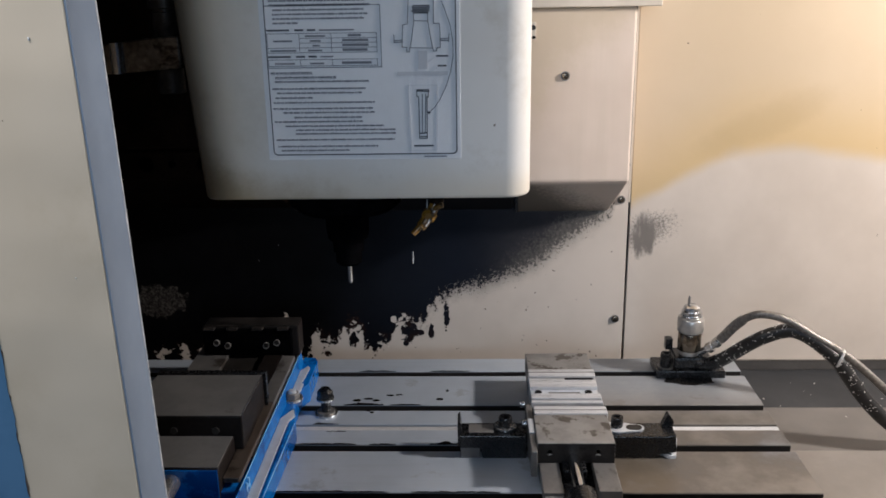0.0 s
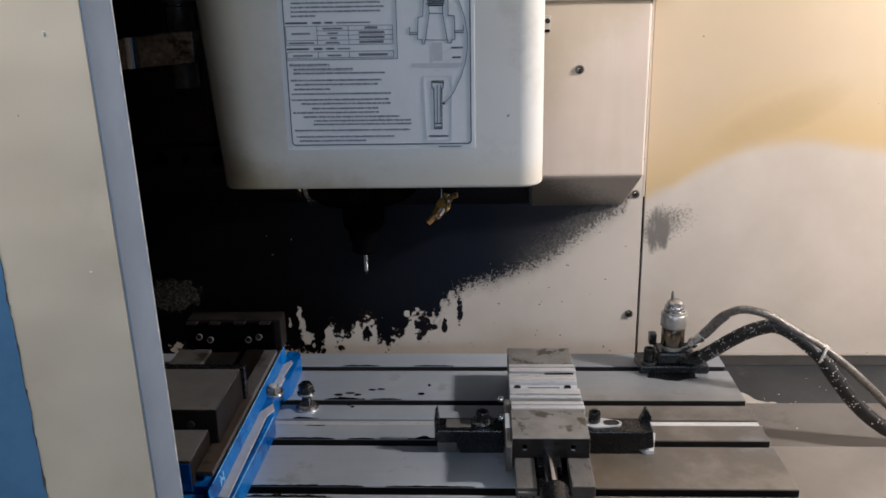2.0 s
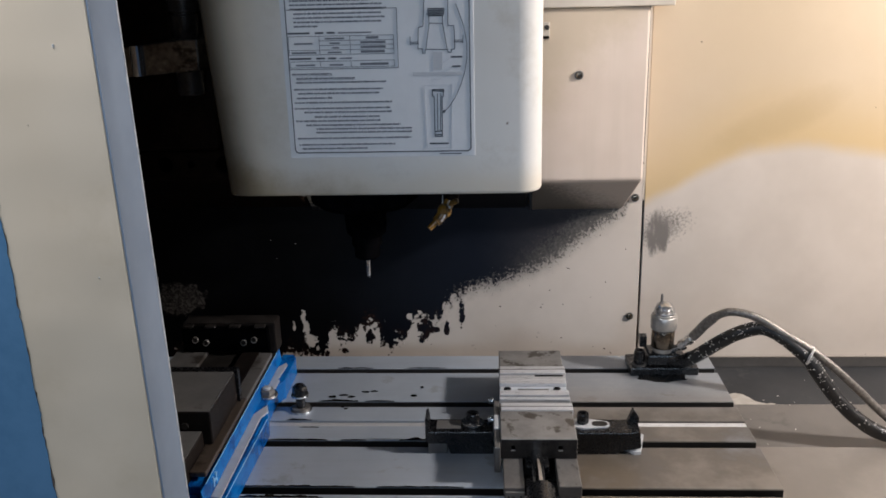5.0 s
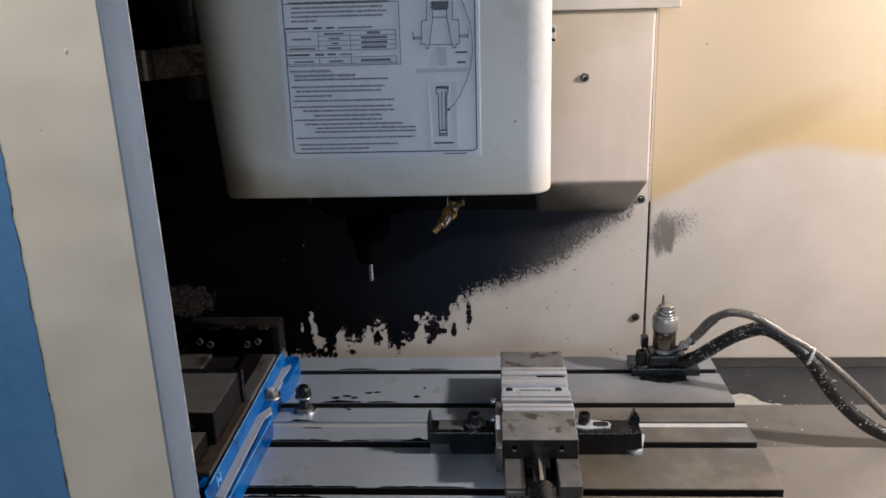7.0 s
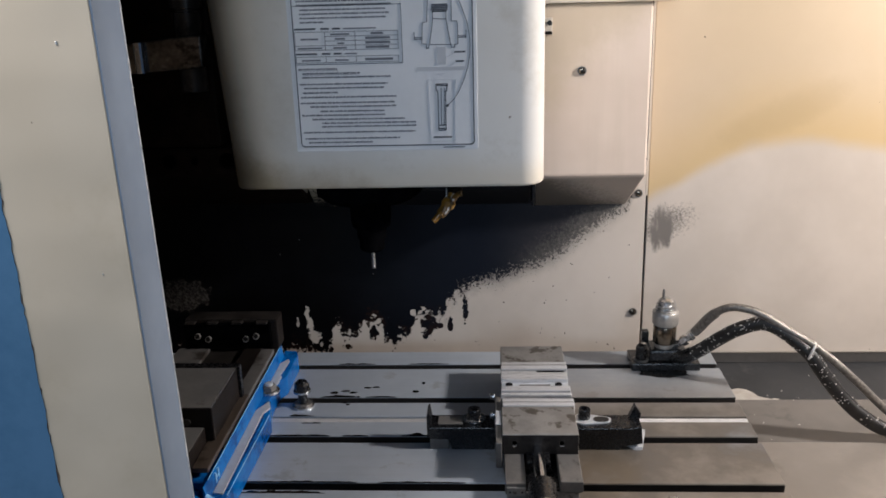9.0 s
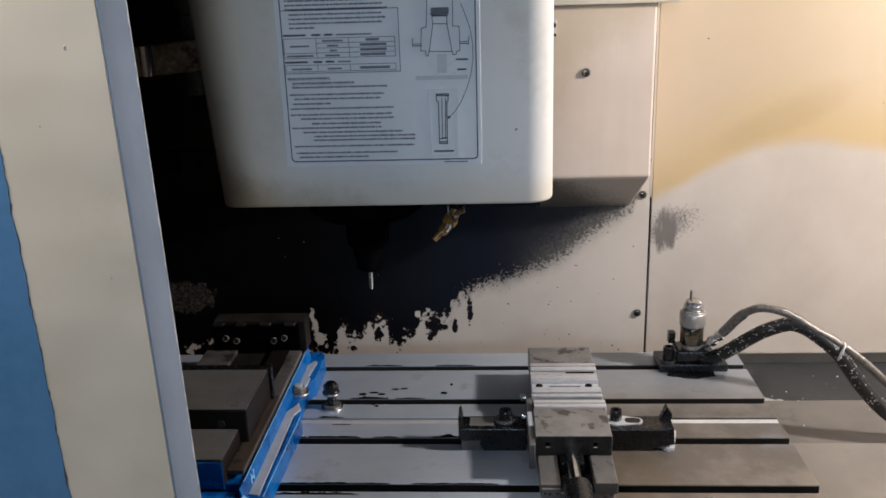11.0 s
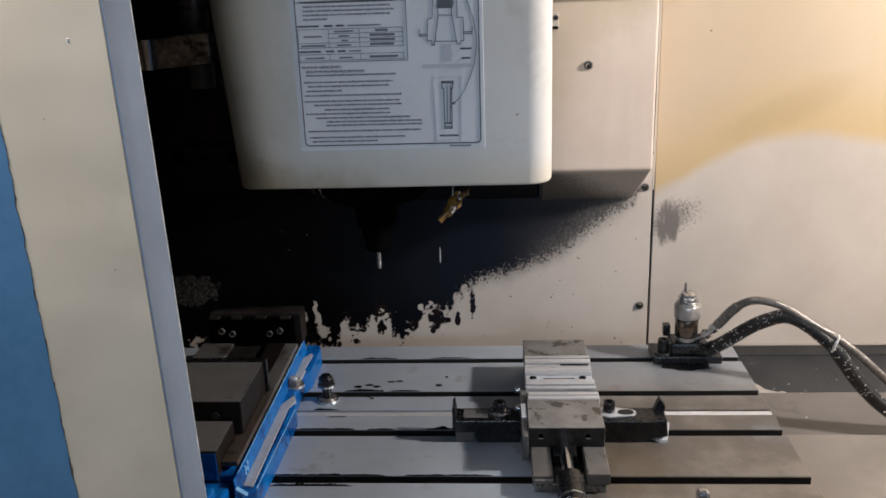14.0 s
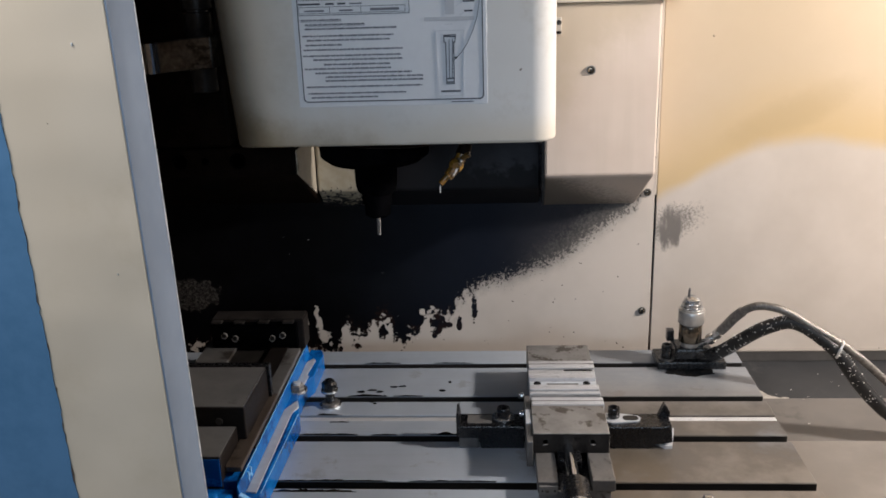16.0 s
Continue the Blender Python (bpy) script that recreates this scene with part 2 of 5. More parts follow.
def table_steel():
    """Ground cast iron: grinding lay along the table, oil stains."""
    k = Mat("ground_table_steel")
    lay = k.noise(60, 3, 0.6, (0.15, 3.0, 1))
    big, fine = k.noise(6, 4, 0.6), k.noise(260, 3, 0.6)
    col = k.mix(k.ramp(big, 0.3, 0.7), (0.415, 0.468, 0.535), (0.50, 0.555, 0.625))
    col = k.mix(k.math("MULTIPLY", k.ramp(lay, 0.35, 0.7), 0.10), col, (0.25, 0.245, 0.24))
    # a brown film of dried coolant on the end of the table past the small vise
    s = k.n("ShaderNodeSeparateXYZ")
    k.link(k.coord(), s.inputs[0])
    cloud = k.noise(7, 5, 0.65)
    e = k.math("ADD", s.outputs[0], k.math("MULTIPLY", k.math("SUBTRACT", cloud, 0.5), 0.28))
    film = k.math("MULTIPLY", k.math("MULTIPLY", k.ramp(e, 0.16, 0.26), k.ramp(cloud, 0.25, 0.5, 0.7, 1.0)), k.ramp(s.outputs[1], 0.01, 0.15, 1.0, 0.5))
    col = k.mix(film, col, k.mix(k.ramp(cloud, 0.4, 0.65), (0.125, 0.110, 0.095), (0.22, 0.20, 0.178)))
    ru = k.math("DIVIDE", k.math("SUBTRACT", s.outputs[0], 0.31), 0.055)
    rv = k.math("DIVIDE", k.math("ADD", s.outputs[1], 0.15), 0.09)
    rust = k.ramp(k.math("ADD", k.math("ADD", k.math("MULTIPLY", ru, ru), k.math("MULTIPLY", rv, rv)), k.math("MULTIPLY", k.math("SUBTRACT", cloud, 0.5), 3.0)), 1.4, 0.1)
    col = k.mix(k.math("MULTIPLY", rust, 0.4), col, (0.17, 0.125, 0.070))
    oil = k.ramp(k.noise(11, 6, 0.7), 0.60, 0.68)
    col = k.mix(k.math("MULTIPLY", oil, 0.3), col, (0.16, 0.13, 0.10))
    k.bump(k.math("ADD", lay, k.math("MULTIPLY", fine, 0.4)), 0.04, 0.0006)
    return k.done(col, k.math("ADD", 0.30, k.math("MULTIPLY", fine, 0.2)), 0.42)


def stained_steel():
    k = Mat("stained_vise_steel")
    fine, big = k.noise(150, 4, 0.6), k.noise(25, 4, 0.6)
    col = k.mix(k.ramp(big, 0.35, 0.65), (0.24, 0.230, 0.218), (0.33, 0.318, 0.305))
    spots = k.ramp(k.noise(34, 5, 0.65, (1, 0.8, 1)), 0.55, 0.62)
    col = k.mix(k.math("MULTIPLY", spots, 0.8), col, (0.06, 0.045, 0.032))
    k.bump(fine, 0.12, 0.0008)
    return k.done(col, k.math("ADD", 0.36, k.math("MULTIPLY", fine, 0.2)), 0.5)


M_WALL_L, M_WALL_R = painted_wall("beige_wall_with_sludge", False), painted_wall("beige_wall_with_oil_film", True)
M_BEIGE = surface("beige_machine_paint", (0.62, 0.55, 0.46), (0.70, 0.63, 0.54), 6, 0.42, bump=0.03)
def head_paint():
    """Cream paint, a little yellowed, with fine brown specks, finger grime and a left edge shaded in the colour."""
    k = Mat("cream_head_cover_paint")
    big, fine, cloud = k.noise(4, 4, 0.6), k.noise(90, 4, 0.6), k.noise(9, 6, 0.7)
    col = k.mix(k.ramp(big, 0.3, 0.7), (0.745, 0.72, 0.672), (0.80, 0.78, 0.738))
    col = k.mix(k.math("MULTIPLY", k.ramp(cloud, 0.52, 0.72), 0.30), col, (0.46, 0.40, 0.29))
    col = k.mix(k.ramp(k.noise(70, 2, 0.5), 0.77, 0.785), col, (0.20, 0.15, 0.10))
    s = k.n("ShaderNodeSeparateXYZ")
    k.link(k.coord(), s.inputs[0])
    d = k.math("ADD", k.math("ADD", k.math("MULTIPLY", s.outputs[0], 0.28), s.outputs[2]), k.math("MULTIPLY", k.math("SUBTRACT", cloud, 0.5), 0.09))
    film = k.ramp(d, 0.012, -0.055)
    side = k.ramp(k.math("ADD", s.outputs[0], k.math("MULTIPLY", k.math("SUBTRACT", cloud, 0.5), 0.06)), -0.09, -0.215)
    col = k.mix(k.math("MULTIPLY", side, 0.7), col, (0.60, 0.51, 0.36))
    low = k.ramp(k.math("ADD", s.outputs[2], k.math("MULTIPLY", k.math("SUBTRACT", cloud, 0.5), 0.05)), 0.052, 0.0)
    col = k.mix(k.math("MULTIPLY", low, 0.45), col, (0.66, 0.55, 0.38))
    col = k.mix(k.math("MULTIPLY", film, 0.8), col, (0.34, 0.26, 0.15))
    # left edge darkened to paint the shade of the rounded corner
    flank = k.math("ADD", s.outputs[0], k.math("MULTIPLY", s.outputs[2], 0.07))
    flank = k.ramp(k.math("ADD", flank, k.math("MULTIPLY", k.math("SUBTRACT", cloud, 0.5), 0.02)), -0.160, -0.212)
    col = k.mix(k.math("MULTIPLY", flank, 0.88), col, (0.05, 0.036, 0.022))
    k.bump(fine, 0.03, 0.001)
    return k.done(col, k.math("ADD", 0.30, k.math("MULTIPLY", cloud, 0.15)), 0.0)


def cover_paint():
    """Pinkish beige paint with faint runs, a yellow bloom high up, sludge and painted shade on the lower chamfer."""
    k = Mat("beige_cover_paint")
    x, y, z = k.position()
    big, fine, cloud = k.noise(6, 3, 0.6), k.noise(90, 4, 0.6), k.noise(9, 6, 0.7)
    runs = k.noise(22, 4, 0.6, (1, 1, 0.06))
    col = k.mix(k.ramp(big, 0.3, 0.7), (0.68, 0.56, 0.465), (0.75, 0.63, 0.535))
    col = k.mix(k.math("MULTIPLY", k.ramp(runs, 0.45, 0.75), 0.35), col, (0.58, 0.49, 0.39))
    bloom = k.math("SUBTRACT", k.math("SUBTRACT", z, 0.44), k.math("MULTIPLY", k.math("ADD", x, 0.26), 0.9))
    col = k.mix(k.math("MULTIPLY", k.ramp(k.math("ADD", bloom, k.math("MULTIPLY", k.math("SUBTRACT", cloud, 0.5), 0.25)), 0.0, 0.14), 0.6), col, (0.56, 0.46, 0.31))
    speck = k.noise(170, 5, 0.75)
    # dark end of the chamfer: smeared sludge with the head's shade painted in
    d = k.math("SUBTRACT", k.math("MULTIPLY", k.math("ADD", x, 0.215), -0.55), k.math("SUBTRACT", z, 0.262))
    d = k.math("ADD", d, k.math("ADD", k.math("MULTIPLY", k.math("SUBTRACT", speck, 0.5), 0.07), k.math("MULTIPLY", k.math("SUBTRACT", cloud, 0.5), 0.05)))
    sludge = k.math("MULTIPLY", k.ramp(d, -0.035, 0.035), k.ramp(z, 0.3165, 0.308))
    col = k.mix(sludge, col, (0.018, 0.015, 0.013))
    # the whole chamfer is browned as shade on a downward face
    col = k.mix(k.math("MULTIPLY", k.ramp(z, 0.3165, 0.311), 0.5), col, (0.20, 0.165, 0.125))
    k.bump(fine, 0.03, 0.001)
    return k.done(col, 0.42)


def door_paint():
    """Cream paint on a hand-beaten sheet: shallow dents, greasy patches, fine brown specks."""
    k = Mat("worn_cream_door_paint")
    big, fine, cloud, dent = k.noise(3, 3, 0.6), k.noise(70, 4, 0.6), k.noise(5, 6, 0.7), k.noise(7, 1.5, 0.4)
    col = k.mix(k.ramp(big, 0.35, 0.65), (0.60, 0.487, 0.352), (0.675, 0.557, 0.415))
    col = k.mix(k.math("MULTIPLY", k.ramp(cloud, 0.5, 0.72), 0.4), col, (0.50, 0.39, 0.25))
    col = k.mix(k.ramp(k.noise(55, 2, 0.5), 0.785, 0.795), col, (0.22, 0.15, 0.09))
    k.bump(k.math("ADD", k.math("MULTIPLY", dent, 1.0), k.math("MULTIPLY", fine, 0.02)), 0.28, 0.03)
    return k.done(col, k.math("ADD", 0.26, k.math("MULTIPLY", cloud, 0.2)))


M_DOOR = door_paint()
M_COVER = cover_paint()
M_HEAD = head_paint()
M_BLUEPAINT = surface("blue_door_paint", (0.070, 0.165, 0.275), (0.095, 0.205, 0.335), 8, 0.40, bump=0.06)
M_PRIMER = surface("brown_primer_chips", (0.10, 0.07, 0.05), (0.16, 0.11, 0.08), 60, 0.7)
M_STRIP = surface("blue_grey_door_edge", (0.165, 0.205, 0.265), (0.195, 0.24, 0.305), 12, 0.5, bump=0.05)
M_BARE = surface("bare_chipped_edge", (0.42, 0.43, 0.44), (0.66, 0.66, 0.65), 80, 0.4)
M_DARK = surface("near_black_metal", (0.0008, 0.0008, 0.001), (0.003, 0.003, 0.0035), 25, 0.75, bump=0.5, gloss=0.0)
# dark tone for panels out of view, so they bounce little light
M_LOWBOUNCE = surface("low_bounce_sheet_metal", (0.045, 0.041, 0.037), (0.075, 0.068, 0.061), 5, 0.5)
M_DARKBROWN = surface("oily_shaded_brown", (0.005, 0.0033, 0.0025), (0.014, 0.0085, 0.006), 18, 0.55, bump=0.2, gloss=0.04)
M_FLANK = surface("lit_beige_flank", (0.36, 0.32, 0.25), (0.46, 0.41, 0.33), 12, 0.45, dirt=(0.20, 0.17, 0.12), dirt_scale=12, dirt_at=0.56)
M_RECESS = recess_paint()
M_TABLE = table_steel()
M_VISE = stained_steel()
M_SLOT = surface("dark_recess", (0.006, 0.005, 0.0045), (0.014, 0.012, 0.010), 40, 0.5)
M_BRIGHT = surface("bright_milled_aluminium", (0.56, 0.56, 0.57), (0.72, 0.72, 0.73), 60, 0.30, 0.4, stretch=(0.1, 2, 2))
M_STEEL = surface("turned_steel", (0.50, 0.50, 0.50), (0.62, 0.62, 0.62), 60, 0.24, 0.9)
M_CHROME = surface("polished_screw_steel", (0.55, 0.55, 0.56), (0.72, 0.72, 0.73), 40, 0.15, 1.0, spread=0.05, stretch=(1, 0.05, 1), bump=0.02)
M_JAWTOP = surface("pale_top_steel", (0.130, 0.125, 0.120), (0.18, 0.173, 0.165), 16, 0.42, 0.3, dirt=(0.075, 0.067, 0.06), dirt_scale=9, dirt_at=0.62)
M_SATIN = surface("satin_chrome", (0.42, 0.40, 0.375), (0.56, 0.54, 0.51), 50, 0.34, 0.7, bump=0.02)
M_BRONZE = surface("dull_bronze_band", (0.15, 0.12, 0.09), (0.24, 0.20, 0.155), 60, 0.18, 0.95)
M_BLACKSTEEL = surface("black_oxide_steel", (0.003, 0.003, 0.004), (0.010, 0.010, 0.0105), 30, 0.27, 0.0, bump=0.05, gloss=0.5)
M_OIL = surface("black_used_oil", (0.006, 0.005, 0.0045), (0.014, 0.012, 0.010), 30, 0.16, spread=0.06, bump=0.05)
M_DARKENED = surface("darkened_steel", (0.016, 0.014, 0.013), (0.038, 0.033, 0.030), 40, 0.36, 0.2, dirt=(0.008, 0.007, 0.006), dirt_scale=30, dirt_at=0.56, gloss=0.3)
M_GREYSTEEL = surface("grey_hardened_steel", (0.13, 0.125, 0.12), (0.19, 0.18, 0.17), 22, 0.38, 0.4, dirt=(0.05, 0.042, 0.035), dirt_scale=14, dirt_at=0.56)
M_DARKSTEEL = surface("oily_dark_steel", (0.006, 0.0045, 0.004), (0.014, 0.0105, 0.009), 24, 0.45, 0.05, bump=0.1, gloss=0.2)
M_GRIPPER = surface("oily_stained_gripper_steel", (0.06, 0.052, 0.045), (0.26, 0.235, 0.21), 14, 0.22, 0.75, bump=0.15, dirt=(0.03, 0.022, 0.017), dirt_scale=16, dirt_at=0.50)
M_BLUEPALE = surface("pale_blue_edge", (0.10, 0.36, 0.66), (0.30, 0.52, 0.74), 60, 0.3)
M_RUSTSTEEL = surface("rust_brown_ground_steel", (0.055, 0.040, 0.030), (0.115, 0.090, 0.072), 16, 0.36, 0.3, stretch=(1, 0.3, 1), bump=0.1, dirt=(0.03, 0.021, 0.015), dirt_scale=14, dirt_at=0.56)
M_VISEBLUE = surface("bright_blue_vise_paint", (0.002, 0.088, 0.34), (0.006, 0.152, 0.48), 14, 0.22, dirt=(0.002, 0.056, 0.23), dirt_scale=12, dirt_at=0.55)
M_PAD = surface("bare_milled_flange", (0.55, 0.57, 0.60), (0.68, 0.70, 0.72), 40, 0.35, 0.4)
M_PAN_GREY = surface("wet_grey_sheet_cover", (0.022, 0.023, 0.025), (0.036, 0.037, 0.039), 7, 0.55, 0.0, dirt=(0.05, 0.05, 0.05), dirt_scale=8, dirt_at=0.6, gloss=0.3)
M_PAN_TAN = surface("tan_sheet_cover", (0.185, 0.165, 0.145), (0.24, 0.215, 0.19), 4, 0.38, 0.1, dirt=(0.15, 0.13, 0.11), dirt_scale=5, dirt_at=0.58)
M_HOSE = surface("black_rubber_hose", (0.006, 0.006, 0.007), (0.020, 0.019, 0.018), 90, 0.38, bump=0.3)
M_BRAID = surface("grey_braided_hose", (0.13, 0.118, 0.105), (0.26, 0.24, 0.22), 200, 0.32, 0.5, bump=0.4)
M_CHIP = surface("aluminium_chips", (0.70, 0.68, 0.64), (0.85, 0.83, 0.80), 60, 0.3, 0.5)
M_PAPER = surface("white_label_sheet", (0.71, 0.715, 0.725), (0.76, 0.765, 0.775), 9, 0.42, bump=0.02)
M_INK = surface("dark_grey_print", (0.05, 0.055, 0.065), (0.08, 0.085, 0.10), 40, 0.6)
M_INK_PALE = surface("pale_grey_print", (0.15, 0.155, 0.175), (0.21, 0.215, 0.24), 40, 0.6)
M_INK_FAINT = surface("faint_grey_print", (0.52, 0.53, 0.55), (0.57, 0.58, 0.60), 40, 0.6)
M_YELLOW = surface("yellowed_plastic_nozzle", (0.13, 0.062, 0.007), (0.28, 0.15, 0.022), 60, 0.3, dirt=(0.05, 0.03, 0.012), dirt_scale=40, dirt_at=0.52)
M_CLOTH = surface("pale_plastic_shim", (0.42, 0.44, 0.47), (0.56, 0.58, 0.60), 40, 0.45)
M_CRUST = surface("dried_coolant_crust", (0.30, 0.275, 0.24), (0.40, 0.37, 0.33), 40, 0.6, bump=0.2)
M_FOOT = surface("dull_grey_foot_strip", (0.062, 0.058, 0.055), (0.085, 0.080, 0.076), 12, 0.5)
M_PAN_MID = surface("dimmed_stained_tan_cover", (0.105, 0.096, 0.087), (0.15, 0.137, 0.124), 4, 0.42, 0.05, dirt=(0.09, 0.083, 0.075), dirt_scale=6, dirt_at=0.56)
M_CONCRETE = surface("workshop_concrete", (0.07, 0.07, 0.068), (0.11, 0.108, 0.104), 3, 0.7)


def coolant():
    k = Mat("coolant_drop")
    k.b.inputs["Transmission Weight"].default_value = 0.6
    return k.done((0.9, 0.92, 0.92), 0.08)


M_COOLANT = coolant()

# ---- building blocks ----
def thing(name, at, label, category, group="", kind=""):
    o = new(name)
    o.empty_display_size = 0.02
    o.location = at
    return tagged(o, label, category, group, kind)


def origin(o):
    v = Vector((0, 0, 0))
    while o:
        v += o.location
        o = o.parent
    return v


def part(name, bm, material, parent=None, label="", smooth=False):
    """One mesh, drawn in world places, under a thing or a part."""
    if parent:
        bmesh.ops.translate(bm, verts=bm.verts, vec=-origin(parent))
    me = bpy.data.meshes.new(name)
    bm.to_mesh(me)
    bm.free()
    me.materials.append(material)
    if smooth:
        for p in me.polygons:
            p.use_smooth = True
        me.set_sharp_from_angle(angle=radians(38))
    o = new(name, me)
    o.parent = parent
    if label:
        o["label"] = label
    return o


def structure(name, bm, material, label, category):
    return tagged(part(name, bm, material), label, category, kind="structure")


def box(x0, x1, y0, y1, z0, z1, bevel=0.0, seg=2, bm=None):
    b = bmesh.new()
    bmesh.ops.create_cube(b, size=1)
    for v in b.verts:
        v.co = Vector(((x0 + x1) / 2 + v.co.x * (x1 - x0), (y0 + y1) / 2 + v.co.y * (y1 - y0), (z0 + z1) / 2 + v.co.z * (z1 - z0)))
    if bevel:
        bmesh.ops.bevel(b, geom=b.edges, offset=bevel, segments=seg, profile=0.5, affect="EDGES")
    return join(bm, b)


def join(bm, b):
    if bm is None:
        return b
    tmp = bpy.data.meshes.new("tmp")
    b.to_mesh(tmp)
    b.free()
    bm.from_mesh(tmp)
    bpy.data.meshes.remove(tmp)
    return bm


def turned(profile, at, axis="z", seg=28, bm=None):
    """A turned body: (radius, height) from one end to the other, about an axis through at."""
    b = bmesh.new()
    rings = []
    for r, h in profile:
        ring = []
        for i in range(seg):
            a = 2 * math.pi * i / seg
            ring.append(b.verts.new((max(r, 1e-5) * math.cos(a), max(r, 1e-5) * math.sin(a), h)))
        rings.append(ring)
    for p, q in zip(rings, rings[1:]):
        for i in range(seg):
            b.faces.new((p[i], p[(i + 1) % seg], q[(i + 1) % seg], q[i]))
    b.faces.new(rings[0][::-1])
    b.faces.new(rings[-1])
    if axis == "x":
        bmesh.ops.rotate(b, verts=b.verts, matrix=Matrix.Rotation(radians(90), 3, "Y"))
    if axis == "y":
        bmesh.ops.rotate(b, verts=b.verts, matrix=Matrix.Rotation(radians(-90), 3, "X"))
    bmesh.ops.translate(b, verts=b.verts, vec=Vector(at))
    bmesh.ops.recalc_face_normals(b, faces=b.faces)
    return join(bm, b)


def prism(outline, axis, lo, hi, bevel=0.0, bm=None):
    """A flat outline drawn along an axis: 'x' takes (y, z), 'y' takes (x, z), 'z' takes (x, y)."""
    b = bmesh.new()

    def place(p, d):
        return {"x": (d, p[0], p[1]), "y": (p[0], d, p[1]), "z": (p[0], p[1], d)}[axis]

    a = [b.verts.new(place(p, lo)) for p in outline]
    c = [b.verts.new(place(p, hi)) for p in outline]
    b.faces.new(a)
    b.faces.new(c[::-1])
    for i in range(len(a)):
        j = (i + 1) % len(a)
        b.faces.new((a[i], c[i], c[j], a[j]))
    bmesh.ops.recalc_face_normals(b, faces=b.faces)
    if bevel:
        bmesh.ops.bevel(b, geom=b.edges, offset=bevel, segments=2, profile=0.5, affect="EDGES")
    return join(bm, b)


def spline(points, n=10):
    """A smooth line through the points."""
    p = [Vector(q) for q in points]
    p = [2 * p[0] - p[1]] + p + [2 * p[-1] - p[-2]]
    out = []
    for i in range(1, len(p) - 2):
        for k in range(n):
            t = k / n
            out.append(0.5 * (2 * p[i] + (p[i + 1] - p[i - 1]) * t + (2 * p[i - 1] - 5 * p[i] + 4 * p[i + 1] - p[i + 2]) * t * t
                              + (3 * p[i] - p[i - 1] - 3 * p[i + 1] + p[i + 2]) * t ** 3))
    out.append(p[-2])
    return out


def tube(points, r, seg=12, n=10, wave=0.0, bm=None):
    line = spline(points, n)
    b = bmesh.new()
    up, rings = Vector((0.13, 1, 0.07)), []
    for i, c in enumerate(line):
        d = (line[min(i + 1, len(line) - 1)] - line[max(i - 1, 0)]).normalized()
        u = (up - d * up.dot(d)).normalized()
        w = d.cross(u)
        rr = r * (1 + (wave if i % 2 else -wave))
        rings.append([b.verts.new(c + rr * (u * math.cos(a) + w * math.sin(a))) for a in (2 * math.pi * k / seg for k in range(seg))])
    for p, q in zip(rings, rings[1:]):
        for i in range(seg):
            b.faces.new((p[i], p[(i + 1) % seg], q[(i + 1) % seg], q[i]))
    b.faces.new(rings[0][::-1])
    b.faces.new(rings[-1])
    bmesh.ops.recalc_face_normals(b, faces=b.faces)
    return join(bm, b)


def cap_screw(at, r=0.008, h=0.012, axis="z", sign=1, seg=20):
    """The head of a socket cap screw with its hexagon pit."""
    b = turned([(r * 0.94, 0), (r, h * 0.1), (r, h * 0.88), (r * 0.9, h), (r * 0.55, h), (r * 0.5, h * 0.45), (0, h * 0.45)], (0, 0, 0), "z", seg)
    if axis == "y":
        bmesh.ops.rotate(b, verts=b.verts, matrix=Matrix.Rotation(radians(90 * (1 if sign < 0 else -1)), 3, "X"))
    bmesh.ops.translate(b, verts=b.verts, vec=Vector(at))
    return b


def ragged(x_at, z0, z1, n, wild, seed):
    """A worn vertical edge: (x, z) up along x_at."""
    rnd = random.Random(seed)
    pts = []
    for i in range(n + 1):
        z = z0 + (z1 - z0) * i / n
        w = 0.5 * noise.noise(Vector((z * 34, seed, 0))) + 0.35 * noise.noise(Vector((z * 130, seed, 4)))
        pts.append((x_at + wild * (w + (rnd.random() - 0.5) * 0.25), z))
    return pts

# ---- the machine's enclosure ----
SEAM = -0.130
structure("wall_back_west", box(-1.60, SEAM - 0.0018, 0.55, 0.59, -0.30, 1.70, 0.0012), M_WALL_L, "beige sheet-metal back wall blackened by oily sludge", "wall")
structure("wall_back_east", box(SEAM + 0.0018, 1.50, 0.5485, 0.5885, -0.30, 1.70, 0.0012), M_WALL_R, "beige sheet-metal back wall with a yellow oil film", "wall")
structure("wall_back_joint", box(SEAM - 0.0017, SEAM + 0.0017, 0.553, 0.585, 0.09, 0.258), M_SLOT, "dark open joint between two wall panels", "joint")
structure("wall_back_seal", box(SEAM - 0.0017, SEAM + 0.0017, 0.5512, 0.585, -0.30, 0.0899), M_PRIMER, "brown stained joint between two wall panels", "joint")
structure("wall_back_filler", box(SEAM - 0.0017, SEAM + 0.0017, 0.5495, 0.585, 0.258, 1.70), M_BEIGE, "beige sealed joint between two wall panels", "joint")
# side walls and roof are unseen and coloured dark against bounced light
structure("wall_east", box(1.50, 1.54, -0.30, 0.59, -0.95, 1.70), M_LOWBOUNCE, "unseen sheet-metal side wall, coloured dark to cut bounced light", "wall")
structure("wall_west", box(-1.64, -1.60, -0.25, 0.59, -0.95, 1.70), M_LOWBOUNCE, "unseen sheet-metal side wall, coloured dark to cut bounced light", "wall")
structure("ceiling", box(-1.64, 1.54, -0.30, 0.59, 1.70, 1.74), M_LOWBOUNCE, "unseen sheet-metal roof, coloured dark to cut bounced light", "ceiling")
structure("ground", box(-8, 8, -8, 8, -1.0, -0.95), M_CONCRETE, "grey concrete workshop floor", "floor")
